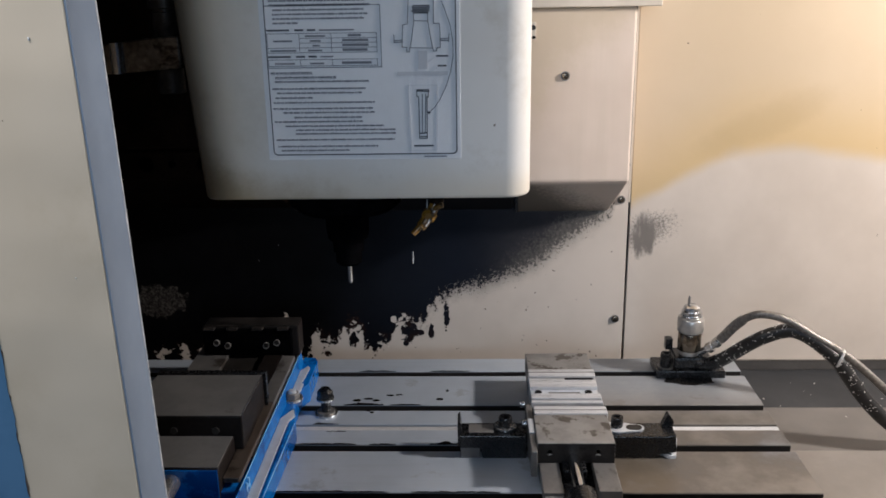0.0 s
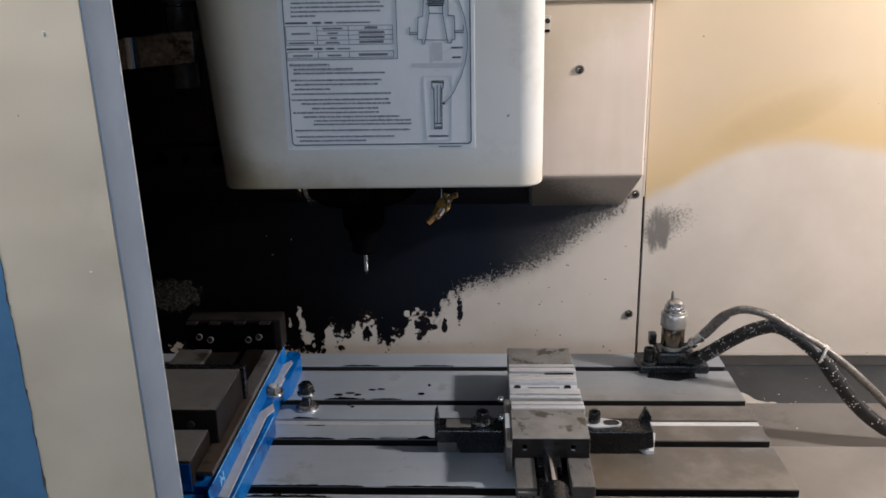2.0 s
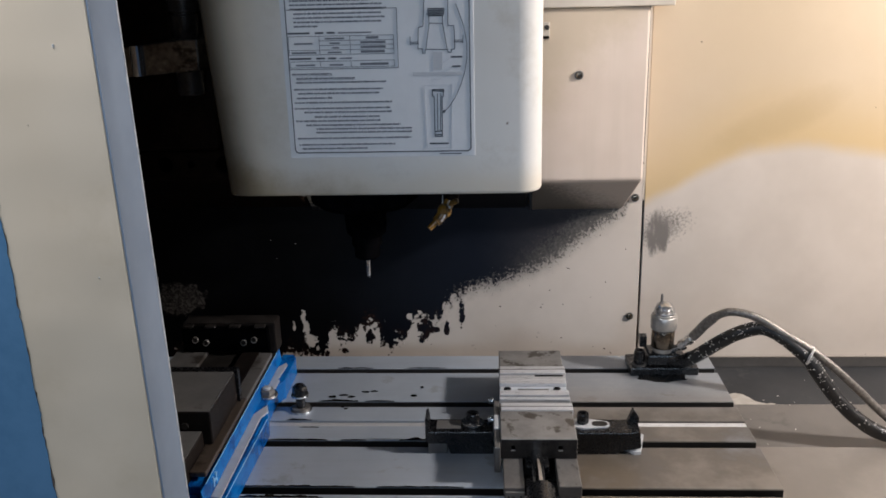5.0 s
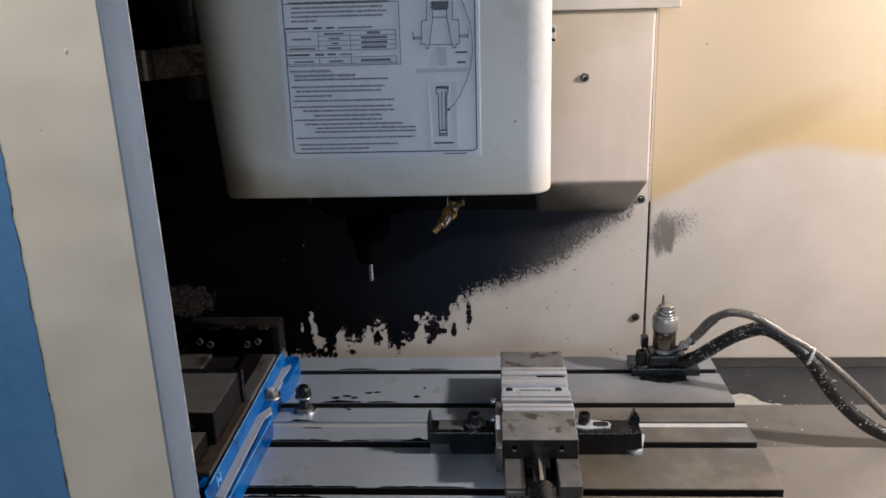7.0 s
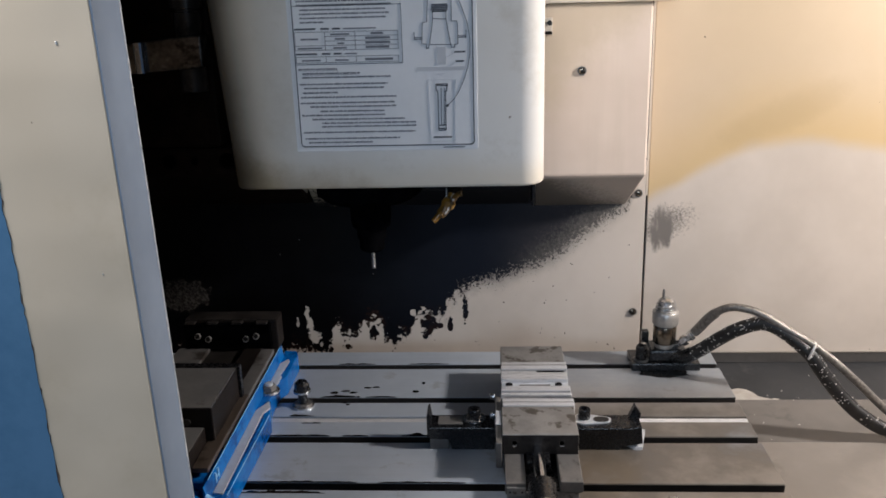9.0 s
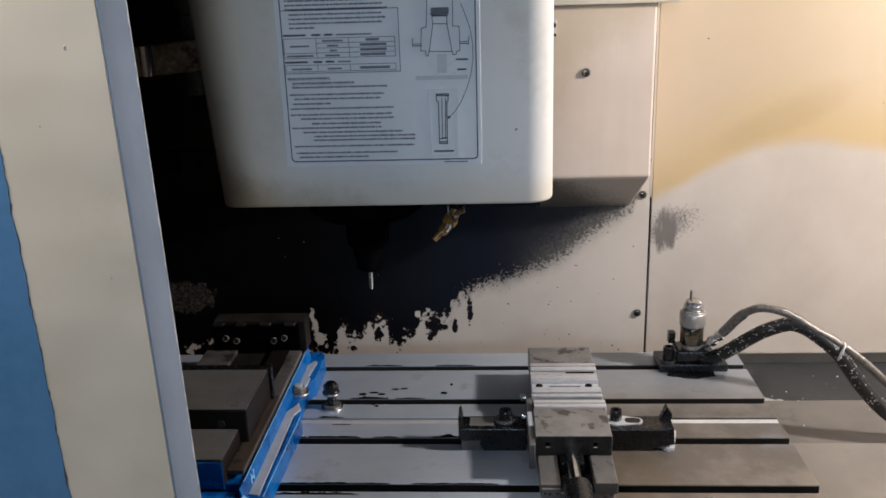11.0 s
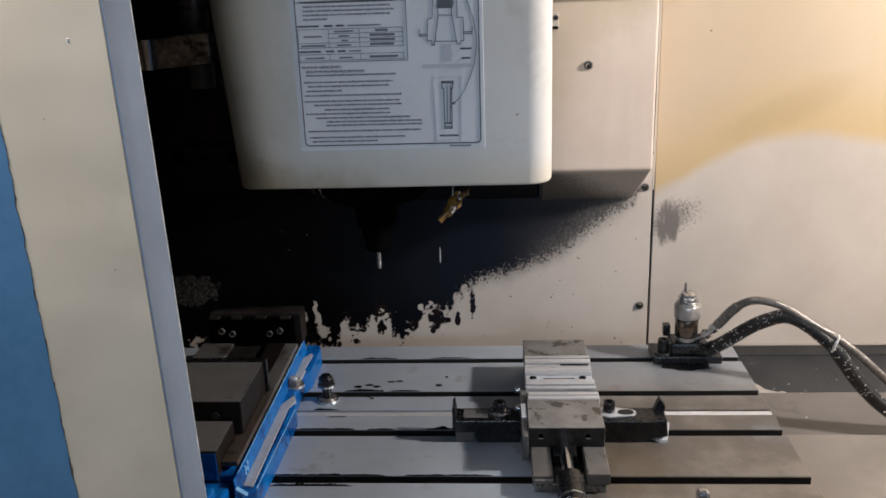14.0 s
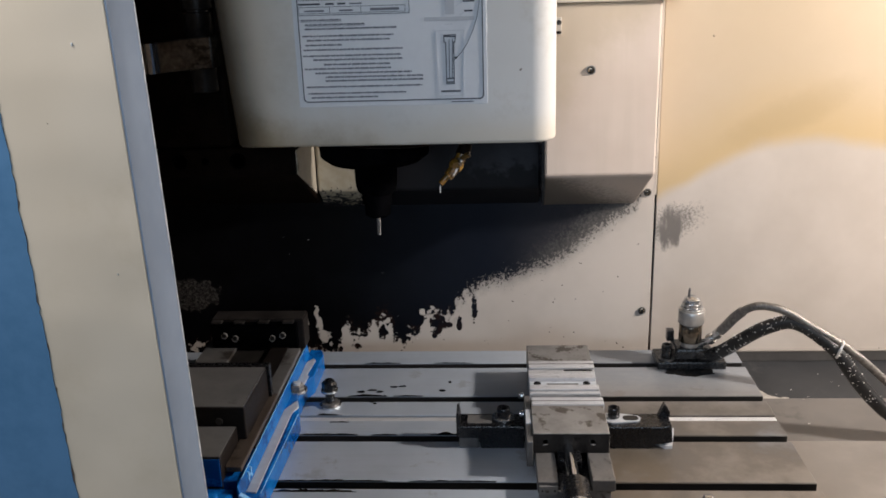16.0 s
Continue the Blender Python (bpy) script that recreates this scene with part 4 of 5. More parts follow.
# small precision vise in the middle
def small_vise():
    x0, x1 = -0.378, -0.275
    v = thing("precision_vise", (-0.327, 0.14, 0.0), "stained steel precision vise with bright aluminium jaw plates", "vise")
    part("bed", box(x0 + 0.004, x1 - 0.004, -0.040, 0.335, 0.0, 0.0125, 0.001), M_VISE, v, "stained steel bed")
    part("bed_rail", box(x0 + 0.002, x0 + 0.029, -0.046, 0.315, 0.0126, 0.0295, 0.0012), M_GREYSTEEL, v, "dark stained bed rail")
    part("bed_rail", box(x1 - 0.029, x1 + 0.001, -0.042, 0.315, 0.0126, 0.0295, 0.0012), M_GREYSTEEL, v, "dark stained bed rail")
    part("bed_channel", box(x0 + 0.0292, x1 - 0.0292, -0.038, 0.31, 0.0126, 0.015), M_BLACKSTEEL, v, "black oily channel")
    ends = part("end_plate", box(x0 + 0.004, x0 + 0.028, -0.050, -0.0462, 0.013, 0.025, 0.0006), M_VISE, v, "end plate with two pins")
    for sx in (x0 + 0.008, x0 + 0.024):
        part("pin", turned([(0.0014, 0), (0.0014, 0.001)], (sx, -0.0508, 0.019), "y", 10), M_SLOT, ends)
    part("fixed_jaw", box(x0, x1, 0.257, 0.319, 0.0296, 0.060, 0.0014), M_VISE, v, "rust-spotted fixed jaw")
    front = part("sliding_jaw", box(x0 - 0.001, x1 + 0.001, 0.026, 0.107, 0.0296, 0.060, 0.0014), M_VISE, v, "rust-spotted sliding jaw")
    # thin dark plate paints the shade on the jaw's front
    part("jaw_front", box(x0 - 0.0005, x1 + 0.0005, 0.0255, 0.0262, 0.0302, 0.0592, 0.0002, 1), M_DARKENED, front, "front face coloured dark as shaded")
    for sx, sz in ((-0.362, 0.0475), (-0.297, 0.0475), (-0.330, 0.040)):
        part("screw_hole", turned([(0.0042, 0), (0.0042, 0.0015), (0.003, 0.0015), (0.003, 0)], (sx, 0.0252, sz), "y", 14), M_SLOT, front)
        part("hole_glint", box(sx - 0.003, sx + 0.003, 0.0246, 0.0262, sz - 0.0052, sz - 0.0036), M_STEEL, front)
    # plates between the jaws: stepped soft jaws and parallels
    for y0, y1, z1, mat in ((0.2315, 0.2565, 0.0606, M_BRIGHT), (0.2265, 0.231, 0.054, M_GREYSTEEL), (0.1975, 0.226, 0.0590, M_BRIGHT), (0.1725, 0.197, 0.0530, M_PAD),
                            (0.1565, 0.172, 0.0606, M_BRIGHT), (0.1535, 0.156, 0.052, M_GREYSTEEL), (0.1450, 0.153, 0.0590, M_BRIGHT), (0.1305, 0.1445, 0.0520, M_GREYSTEEL), (0.1075, 0.130, 0.0612, M_BRIGHT)):
        part("jaw_plate", box(x0 + random.uniform(-0.002, 0.001), x1 + random.uniform(-0.001, 0.003), y0, y1, 0.030, z1, 0.0008, 1), mat, v)
    part("plate_groove", box(x0 - 0.001, x1 + 0.002, 0.2435, 0.2450, 0.0600, 0.0609), M_GREYSTEEL, v)
    part("plate_groove", box(x0 - 0.001, x1 + 0.002, 0.1175, 0.1190, 0.0606, 0.0615), M_GREYSTEEL, v)
    part("oil_pool", box(-0.322, -0.278, 0.2215, 0.2262, 0.0586, 0.0594), M_DARK, v, "black oil on a plate")
    part("oil_pool", box(-0.312, -0.278, 0.1310, 0.1440, 0.0516, 0.0526), M_DARK, v, "black oil on a plate")
    part("slot_recess", box(-0.350, -0.302, 0.180, 0.190, 0.0526, 0.0534), M_GREYSTEEL, v)
    for sx in (-0.366, -0.290):
        part("jaw_screw", cap_screw((sx, 0.185, 0.0530), 0.0055, 0.004), M_BLACKSTEEL, v, smooth=True)
    side = part("side_plate", box(x0 - 0.010, x0 - 0.0015, 0.012, 0.150, 0.016, 0.055, 0.0015), M_GREYSTEEL, v, "side plate with cap screws")
    part("side_lip", box(x0 - 0.010, x0 - 0.0015, 0.060, 0.100, 0.0552, 0.0575, 0.0008, 1), M_PAD, side)
    for sy in (0.100, 0.157):
        part("side_screw", turned([(0.0042, 0), (0.0048, 0.001), (0.0048, 0.007), (0.004, 0.008)], (x0 - 0.018, sy, 0.050), "x", 16), M_STEEL, side, smooth=True)
    part("spindle", turned([(0.0085, -0.068), (0.0085, 0.0255)], (-0.330, 0, 0.036), "y", 24), M_CHROME, v, "polished steel screw", smooth=True)
    part("screw_nut", box(-0.346, -0.314, 0.000, 0.0255, 0.0152, 0.034, 0.002), M_BLACKSTEEL, v)
    hub = part("spindle_hub", turned([(0.0150, -0.128), (0.0175, -0.125), (0.0185, -0.064), (0.0150, -0.060)], (-0.329, 0, 0.035), "y", 28), M_BLACKSTEEL, v, "black screw hub", smooth=True)
    part("hub_ring", turned([(0.0150, -0.131), (0.0165, -0.1305), (0.0165, -0.1255), (0.0150, -0.125)], (-0.329, 0, 0.035), "y", 28), M_STEEL, hub, "chromed ring", smooth=True)
    part("hub_ring", turned([(0.0165, -0.117), (0.0188, -0.1165), (0.0188, -0.113), (0.0165, -0.1125)], (-0.329, 0, 0.035), "y", 28), M_STEEL, hub, smooth=True)
    part("hub_foot", box(-0.343, -0.313, -0.066, -0.041, 0.0, 0.030, 0.002), M_BLACKSTEEL, v)
    crank = part("crank_rod", turned([(0.0042, 0.0), (0.0042, 0.147)], (-0.325, -0.1262, 0.0425), "x", 16), M_STEEL, hub, "bright crank rod", smooth=True)
    part("crank_knob", turned([(0.006, 0.0), (0.0095, 0.002), (0.010, 0.010), (0.007, 0.014)], (-0.180, -0.116, 0.047), "x", 20), M_STEEL, hub, "pale crank knob", smooth=True)
    return v


# strap clamps that hold the small vise
def strap_clamp_left():
    c = thing("strap_clamp", (-0.43, 0.106, 0.0), "black strap clamp with screw and washer, in the vise's shadow", "clamp", "strap clamps of the vise")
    part("strap", prism([(-0.484, 0.0165), (-0.484, 0.036), (-0.389, 0.036), (-0.389, 0.0), (-0.452, 0.0), (-0.456, 0.0165)], "y", 0.087, 0.126, 0.0012), M_BLACKSTEEL, c, "black steel strap")
    part("upstand", prism([(-0.488, 0.017), (-0.488, 0.052), (-0.4845, 0.056), (-0.482, 0.040), (-0.482, 0.017)], "y", 0.092, 0.124, 0.0006), M_BLACKSTEEL, c)
    # worn patch and heel block coloured darker for the vise's shadow
    part("worn_top", box(-0.472, -0.436, 0.096, 0.121, 0.0362, 0.0370, 0.0003, 1), M_JAWTOP, c, "bare worn patch")
    part("washer", turned([(0.0165, 0.0372), (0.0165, 0.0398)], (-0.419, 0.112, 0), "z"), M_STEEL, c, smooth=True)
    part("cap_screw", cap_screw((-0.419, 0.112, 0.0400), 0.0098, 0.014), M_BLACKSTEEL, c, smooth=True)
    part("heel_block", box(-0.484, -0.456, 0.0885, 0.124, 0.0, 0.0160, 0.001), M_JAWTOP, c, "bare steel heel block")
    return c


def strap_clamp_right():
    c = thing("strap_clamp", (-0.22, 0.106, 0.0), "black step clamp with a slotted hole and cap screw", "clamp", "strap clamps of the vise")
    part("strap", prism([(-0.2735, 0.0), (-0.2735, 0.035), (-0.190, 0.035), (-0.178, 0.038), (-0.1755, 0.010), (-0.20, 0.006), (-0.21, 0.0)], "y", 0.087, 0.128, 0.0012), M_BLACKSTEEL, c, "black steel strap")
    part("step_tooth", prism([(-0.1925, 0.0352), (-0.1845, 0.0545), (-0.1825, 0.0545), (-0.1750, 0.0430), (-0.1755, 0.0352)], "y", 0.116, 0.1275, 0.0008), M_BLACKSTEEL, c, "pointed step of the clamp")
    part("slot_rim", prism([(-0.258 + 0.0155 * math.cos(a), 0.112 + 0.0155 * math.sin(a)) for a in (radians(90 + 18 * i) for i in range(11))] +
                           [(-0.228 + 0.009 * math.cos(a), 0.110 + 0.009 * math.sin(a)) for a in (radians(-90 + 18 * i) for i in range(11))], "z", 0.0352, 0.0372), M_PAD, c, "bright slotted washer")
    part("slot_hole", prism([(-0.238 + 0.007 * math.cos(a), 0.110 + 0.007 * math.sin(a)) for a in (radians(90 + 18 * i) for i in range(11))] +
                            [(-0.229 + 0.007 * math.cos(a), 0.110 + 0.007 * math.sin(a)) for a in (radians(-90 + 18 * i) for i in range(11))], "z", 0.0362, 0.0380), M_SLOT, c)
    part("cap_screw", cap_screw((-0.2575, 0.114, 0.0374), 0.0088, 0.0155), M_BLACKSTEEL, c, smooth=True)
    return c


def shim():
    s = thing("shim", (-0.185, 0.10, 0.0), "crumpled pale plastic shim under the clamp's step", "shim")
    part("sheet", prism([(-0.206, 0.106), (-0.186, 0.0855), (-0.176, 0.0865), (-0.164, 0.136), (-0.168, 0.138), (-0.1745, 0.106), (-0.178, 0.0935), (-0.186, 0.094), (-0.2, 0.108)], "z", 0.0003, 0.0055), M_CLOTH, s)
    return s


def tee_stud():
    s = thing("tee_stud", (-0.699, 0.221, 0.0), "loose T-slot stud with hexagon nut and washer", "stud")
    part("washer", turned([(0.018, 0.0), (0.018, 0.003)], (-0.699, 0.221, 0), "z"), M_STEEL, s, smooth=True)
    part("flange_washer", turned([(0.014, 0.003), (0.014, 0.006)], (-0.699, 0.221, 0), "z"), M_GREYSTEEL, s, smooth=True)
    part("shank", turned([(0.0075, -0.015), (0.0075, 0.045)], (-0.699, 0.221, 0), "z", 16), M_BLACKSTEEL, s, smooth=True)
    part("nut_washer", turned([(0.014, 0.026), (0.014, 0.029)], (-0.699, 0.221, 0), "z"), M_STEEL, s, smooth=True)
    part("nut", turned([(0.011, 0.029), (0.0125, 0.0305), (0.0125, 0.040), (0.011, 0.042)], (-0.699, 0.221, 0), "z", 6), M_BLACKSTEEL, s)
    return s


# the large blue vise
def large_vise():
    v = thing("machine_vise", (-0.84, 0.15, 0.0), "large blue machine vise with open grey steel jaws", "vise")
    xr, xl = -0.760, -0.925
    part("bed", box(xl, xr, -0.0025, 0.372, 0.0525, 0.0580, 0.001), M_DARKSTEEL, v, "oily steel bed")
    part("front_body", box(xl - 0.005, xr - 0.006, -0.19, -0.0845, 0.0, 0.045, 0.005), M_VISEBLUE, v, "bright blue front of the body")
    part("body", prism([(xl - 0.02, 0.0), (xl - 0.02, 0.02), (xl, 0.0520), (xr, 0.0520), (xr + 0.001, 0.0)], "y", -0.0805, 0.350, 0.0015), M_VISEBLUE, v, "bright blue cast base")
    flange = part("flange", prism([(-0.7588, -0.105), (-0.735, -0.082), (-0.730, 0.135), (-0.741, 0.180), (-0.741, 0.240), (-0.732, 0.262), (-0.732, 0.350), (-0.738, 0.364), (-0.7588, 0.366)], "z", 0.0, 0.0330, 0.002), M_VISEBLUE, v, "bright blue base flange")
    part("fillet", prism([(-0.7592, 0.0330), (-0.7592, 0.0545), (-0.7580, 0.0535), (-0.7545, 0.0333)], "y", -0.098, 0.340), M_VISEBLUE, flange)
    part("flange_pad", prism([(-0.7545, -0.078), (-0.7405, -0.080), (-0.7405, 0.132), (-0.7335, 0.150), (-0.7405, 0.172), (-0.7545, 0.142)], "z", 0.0320, 0.0348, 0.0006), M_PAD, flange, "bare milled strip on the flange")
    part("flange_pad", prism([(-0.7545, 0.222), (-0.7410, 0.232), (-0.7400, 0.258), (-0.7440, 0.262), (-0.7400, 0.318), (-0.744, 0.326), (-0.7545, 0.308)], "z", 0.0320, 0.0348, 0.0006), M_PAD, flange)
    # pale rods stand for worn paint and the highlights along the edges
    for line in ([(-0.7580, -0.080, 0.0550), (-0.7580, 0.10, 0.0552), (-0.7582, 0.335, 0.0550)], [(-0.7352, -0.080, 0.0326), (-0.7322, 0.05, 0.0326), (-0.7308, 0.130, 0.0326)], [(-0.7555, 0.02, 0.0338), (-0.7555, 0.150, 0.0338), (-0.7565, 0.18, 0.0338)]):
        part("edge_highlight", tube(line, 0.0007, 6, 8), M_BLUEPALE, flange, "pale rod for worn paint and painted highlight along an edge", smooth=True)
    part("front_rib", prism([(-0.7575, 0.0331), (-0.7575, 0.044), (-0.745, 0.0355), (-0.742, 0.0331)], "y", -0.100, -0.092, 0.001), M_BLUEPALE, flange, "pale edge of the front rib")
    mark = bmesh.new()
    for y0, y1, z0, z1 in ((-0.058, -0.054, 0.036, 0.050), (-0.053, -0.044, 0.041, 0.044), (-0.047, -0.043, 0.044, 0.051), (-0.046, -0.042, 0.035, 0.041)):
        box(-0.7588, -0.7550, y0, y1, z0, z1, bm=mark)
    part("cast_mark", mark, M_BLUEPALE, flange, "pale raised cast mark")
    part("flange_rim", box(-0.7380, -0.7345, -0.070, 0.125, 0.0320, 0.0344, 0.001), M_VISEBLUE, flange)
    part("bed_way", box(xl, -0.872, -0.0025, 0.34, 0.0585, 0.066, 0.001), M_GREYSTEEL, v)
    part("bed_way", box(-0.7815, xr, 0.1336, 0.299, 0.0585, 0.0662, 0.001), M_GREYSTEEL, v, "bare grey bed way")
    part("bed_way", box(-0.7815, xr, -0.070, 0.1334, 0.0585, 0.066, 0.001), M_RUSTSTEEL, v, "rust-brown bed way")
    part("bed_way", box(-0.812, -0.782, -0.0025, 0.34, 0.0585, 0.066, 0.001), M_DARKSTEEL, v)
    part("channel", box(-0.8715, -0.8125, -0.0025, 0.34, 0.0585, 0.0600), M_SLOT, v)
    fixed = part("fixed_jaw", box(-0.912, -0.754, 0.310, 0.348, 0.060, 0.1140, 0.002), M_DARKSTEEL, v, "dark steel fixed jaw")
    part("top_plate", box(-0.911, -0.755, 0.311, 0.347, 0.1141, 0.1152, 0.0004, 1), M_DARKENED, fixed, "dark top plate")
    face = part("jaw_face", box(-0.911, -0.764, 0.300, 0.3095, 0.0665, 0.1105, 0.0015), M_DARK, fixed, "black jaw plate")
    for x in (-0.888, -0.870, -0.806, -0.788):
        sz = 0.090 if x in (-0.888, -0.788) else 0.085
        part("jaw_screw", turned([(0.0050, 0), (0.0050, 0.005), (0.003, 0.006)], (x, 0.2945, sz), "y", 16), M_SATIN, fixed, smooth=True)
        # dark disc set high so the rim below paints a crescent glint
        part("screw_socket", turned([(0.0042, 0), (0.0042, 0.001)], (x + 0.0004, 0.2940, sz + 0.0012), "y", 14), M_SLOT, fixed)
    for x in (-0.90, -0.862, -0.82, -0.778):
        part("jaw_key", box(x - 0.009, x + 0.009, 0.298, 0.310, 0.1108, 0.1145, 0.0008, 1), M_DARKENED, fixed)
    mov = part("sliding_jaw", box(-0.925, -0.770, -0.002, 0.122, 0.0665, 0.1155, 0.002), M_DARKSTEEL, v, "dark steel sliding jaw")
    # pale plate on the dark jaw puts its lit top into the colour
    part("top_plate", box(-0.924, -0.771, -0.001, 0.121, 0.1156, 0.1166, 0.0004, 1), M_JAWTOP, mov, "grey top plate, pale as lit")
    # bright rod paints the glint along the jaw's top edge
    part("edge_highlight", tube([(-0.7712, 0.001, 0.1163), (-0.7710, 0.06, 0.1165), (-0.7712, 0.120, 0.1163)], 0.0008, 6, 4), M_STEEL, mov, "bright rod painting the glint on an edge", smooth=True)
    part("jaw_plate", box(-0.924, -0.766, 0.1225, 0.1325, 0.0665, 0.119, 0.001), M_BLACKSTEEL, mov, "black jaw plate")
    part("chip", prism([(-0.893, 0.136), (-0.868, 0.134), (-0.862, 0.150), (-0.886, 0.154)], "z", 0.1, 0.104), M_BRIGHT, mov)
    for x in (-0.862, -0.806):
        part("jaw_bolt", turned([(0.005, 0), (0.005, 0.003)], (x, -0.0045, 0.095), "y", 14), M_SLOT, mov)
    part("front_block", box(-0.915, -0.782, -0.082, -0.003, 0.0, 0.087, 0.002), M_DARKSTEEL, v, "dark steel end block with a milled top")
    part("front_plate", box(-0.914, -0.783, -0.0842, -0.0822, 0.0455, 0.085, 0.0006), M_VISEBLUE, v, "bright blue front of the end block")
    part("top_plate", box(-0.914, -0.783, -0.081, -0.004, 0.0871, 0.0880, 0.0004, 1), M_JAWTOP, v)
    part("front_bracket", box(-0.90, -0.775, -0.18, -0.12, 0.0452, 0.062, 0.004), M_VISEBLUE, v)
    part("screw", turned([(0.012, -0.20), (0.012, -0.08)], (-0.842, 0, 0.068), "y", 20), M_STEEL, v, smooth=True)
    return v


def flange_bolt():
    s = thing("flange_bolt", (-0.7475, 0.205, 0.0330), "steel hexagon nut and washers clamping the blue flange", "bolt")
    part("washer", turned([(0.016, 0.0340), (0.016, 0.0375)], (-0.7475, 0.205, 0), "z"), M_STEEL, s, smooth=True)
    part("nut", turned([(0.0105, 0.0375), (0.0118, 0.0390), (0.0118, 0.0445), (0.0100, 0.0462)], (-0.7475, 0.205, 0), "z", 6), M_GREYSTEEL, s)
    part("stud_end", turned([(0.0065, 0.0462), (0.0065, 0.0490), (0.005, 0.0498)], (-0.7475, 0.205, 0), "z", 14), M_PAD, s, smooth=True)
    return s


# clamp cylinder with its hoses at the far end of the table
def cylinder():
    c = thing("clamp_cylinder", (-0.094, 0.37, 0.0), "chromed hydraulic clamp cylinder on a black oily base", "hydraulic cylinder")
    X, Y = -0.094, 0.37
    part("base", box(-0.152, -0.035, 0.345, 0.405, 0.0, 0.014, 0.002), M_BLACKSTEEL, c, "black oily base plate")
    part("block", box(-0.122, -0.058, 0.350, 0.398, 0.014, 0.036, 0.004), M_BLACKSTEEL, c, "black valve block")
    part("barrel", turned([(0.016, 0.036), (0.016, 0.040), (0.0180, 0.041), (0.0180, 0.0787), (0.0216, 0.0791), (0.0222, 0.0799), (0.0222, 0.1010), (0.0214, 0.1022), (0.0200, 0.1025), (0.0200, 0.1050)], (X, Y, 0), "z", 32), M_SATIN, c, "chromed barrel", smooth=True)
    part("cap", turned([(0.0178, 0.1051), (0.0178, 0.1080), (0.0150, 0.1084), (0.0150, 0.1110), (0.0166, 0.1114), (0.0166, 0.1145), (0.0128, 0.1150), (0.0128, 0.1180), (0.0140, 0.1184), (0.0135, 0.1215), (0.0080, 0.1255)], (X, Y, 0), "z", 28), M_STEEL, c, "ribbed steel cap", smooth=True)
    part("tip", turned([(0.0026, 0.126), (0.0022, 0.138), (0.0008, 0.1415)], (X - 0.005, Y, 0), "z", 12), M_GREYSTEEL, c, smooth=True)
    part("cap_screw", cap_screw((-0.134, 0.362, 0.0145), 0.0095, 0.026), M_BLACKSTEEL, c, smooth=True)
    part("screw_washer", turned([(0.0135, 0.014), (0.0135, 0.0165)], (-0.134, 0.362, 0), "z"), M_GREYSTEEL, c, smooth=True)
    part("side_port", box(-0.130, -0.118, 0.385, 0.40, 0.036, 0.056, 0.001), M_BLACKSTEEL, c)
    part("elbow", tube([(-0.085, 0.362, 0.022), (-0.066, 0.350, 0.024), (-0.050, 0.343, 0.034)], 0.0125, 12, 6), M_BLACKSTEEL, c, smooth=True)
    fit = part("fitting", tube([(-0.080, 0.366, 0.036), (-0.074, 0.362, 0.043), (-0.063, 0.352, 0.055), (-0.054, 0.345, 0.068), (-0.050, 0.342, 0.074)], 0.0058, 10, 6), M_STEEL, c, "steel hose fitting", smooth=True)
    part("fitting_nut", tube([(-0.066, 0.355, 0.0515), (-0.060, 0.350, 0.0585)], 0.0092, 6, 3), M_STEEL, fit)
    part("fitting_nut", tube([(-0.057, 0.3475, 0.0635), (-0.052, 0.3435, 0.0705)], 0.0085, 6, 3), M_STEEL, fit)
    part("bronze_band", turned([(0.0193, 0.0445), (0.0196, 0.045), (0.0196, 0.0755), (0.0193, 0.076)], (X, Y, 0), "z", 28), M_BRONZE, c, "darker turned band", smooth=True)
    part("collar", turned([(0.0190, 0.0765), (0.0190, 0.0780)], (X, Y, 0), "z", 28), M_GREYSTEEL, c)
    return c


THICK = [(-0.056, 0.345, 0.029), (-0.036, 0.335, 0.047), (-0.013, 0.322, 0.071), (0.009, 0.310, 0.091), (0.037, 0.300, 0.106), (0.056, 0.290, 0.109), (0.080, 0.278, 0.098), (0.113, 0.264, 0.071), (0.130, 0.256, 0.047), (0.157, 0.248, 0.011), (0.191, 0.240, -0.023), (0.235, 0.236, -0.050), (0.30, 0.23, -0.0585), (0.42, 0.22, -0.0590)]
THIN = [(-0.050, 0.342, 0.074), (-0.043, 0.336, 0.086), (-0.033, 0.328, 0.104), (-0.022, 0.320, 0.119), (-0.004, 0.306, 0.133), (0.020, 0.296, 0.134), (0.045, 0.288, 0.126), (0.078, 0.276, 0.107), (0.116, 0.264, 0.086), (0.156, 0.258, 0.055), (0.192, 0.254, 0.022), (0.26, 0.250, -0.040), (0.33, 0.25, -0.064), (0.42, 0.24, -0.0655)]


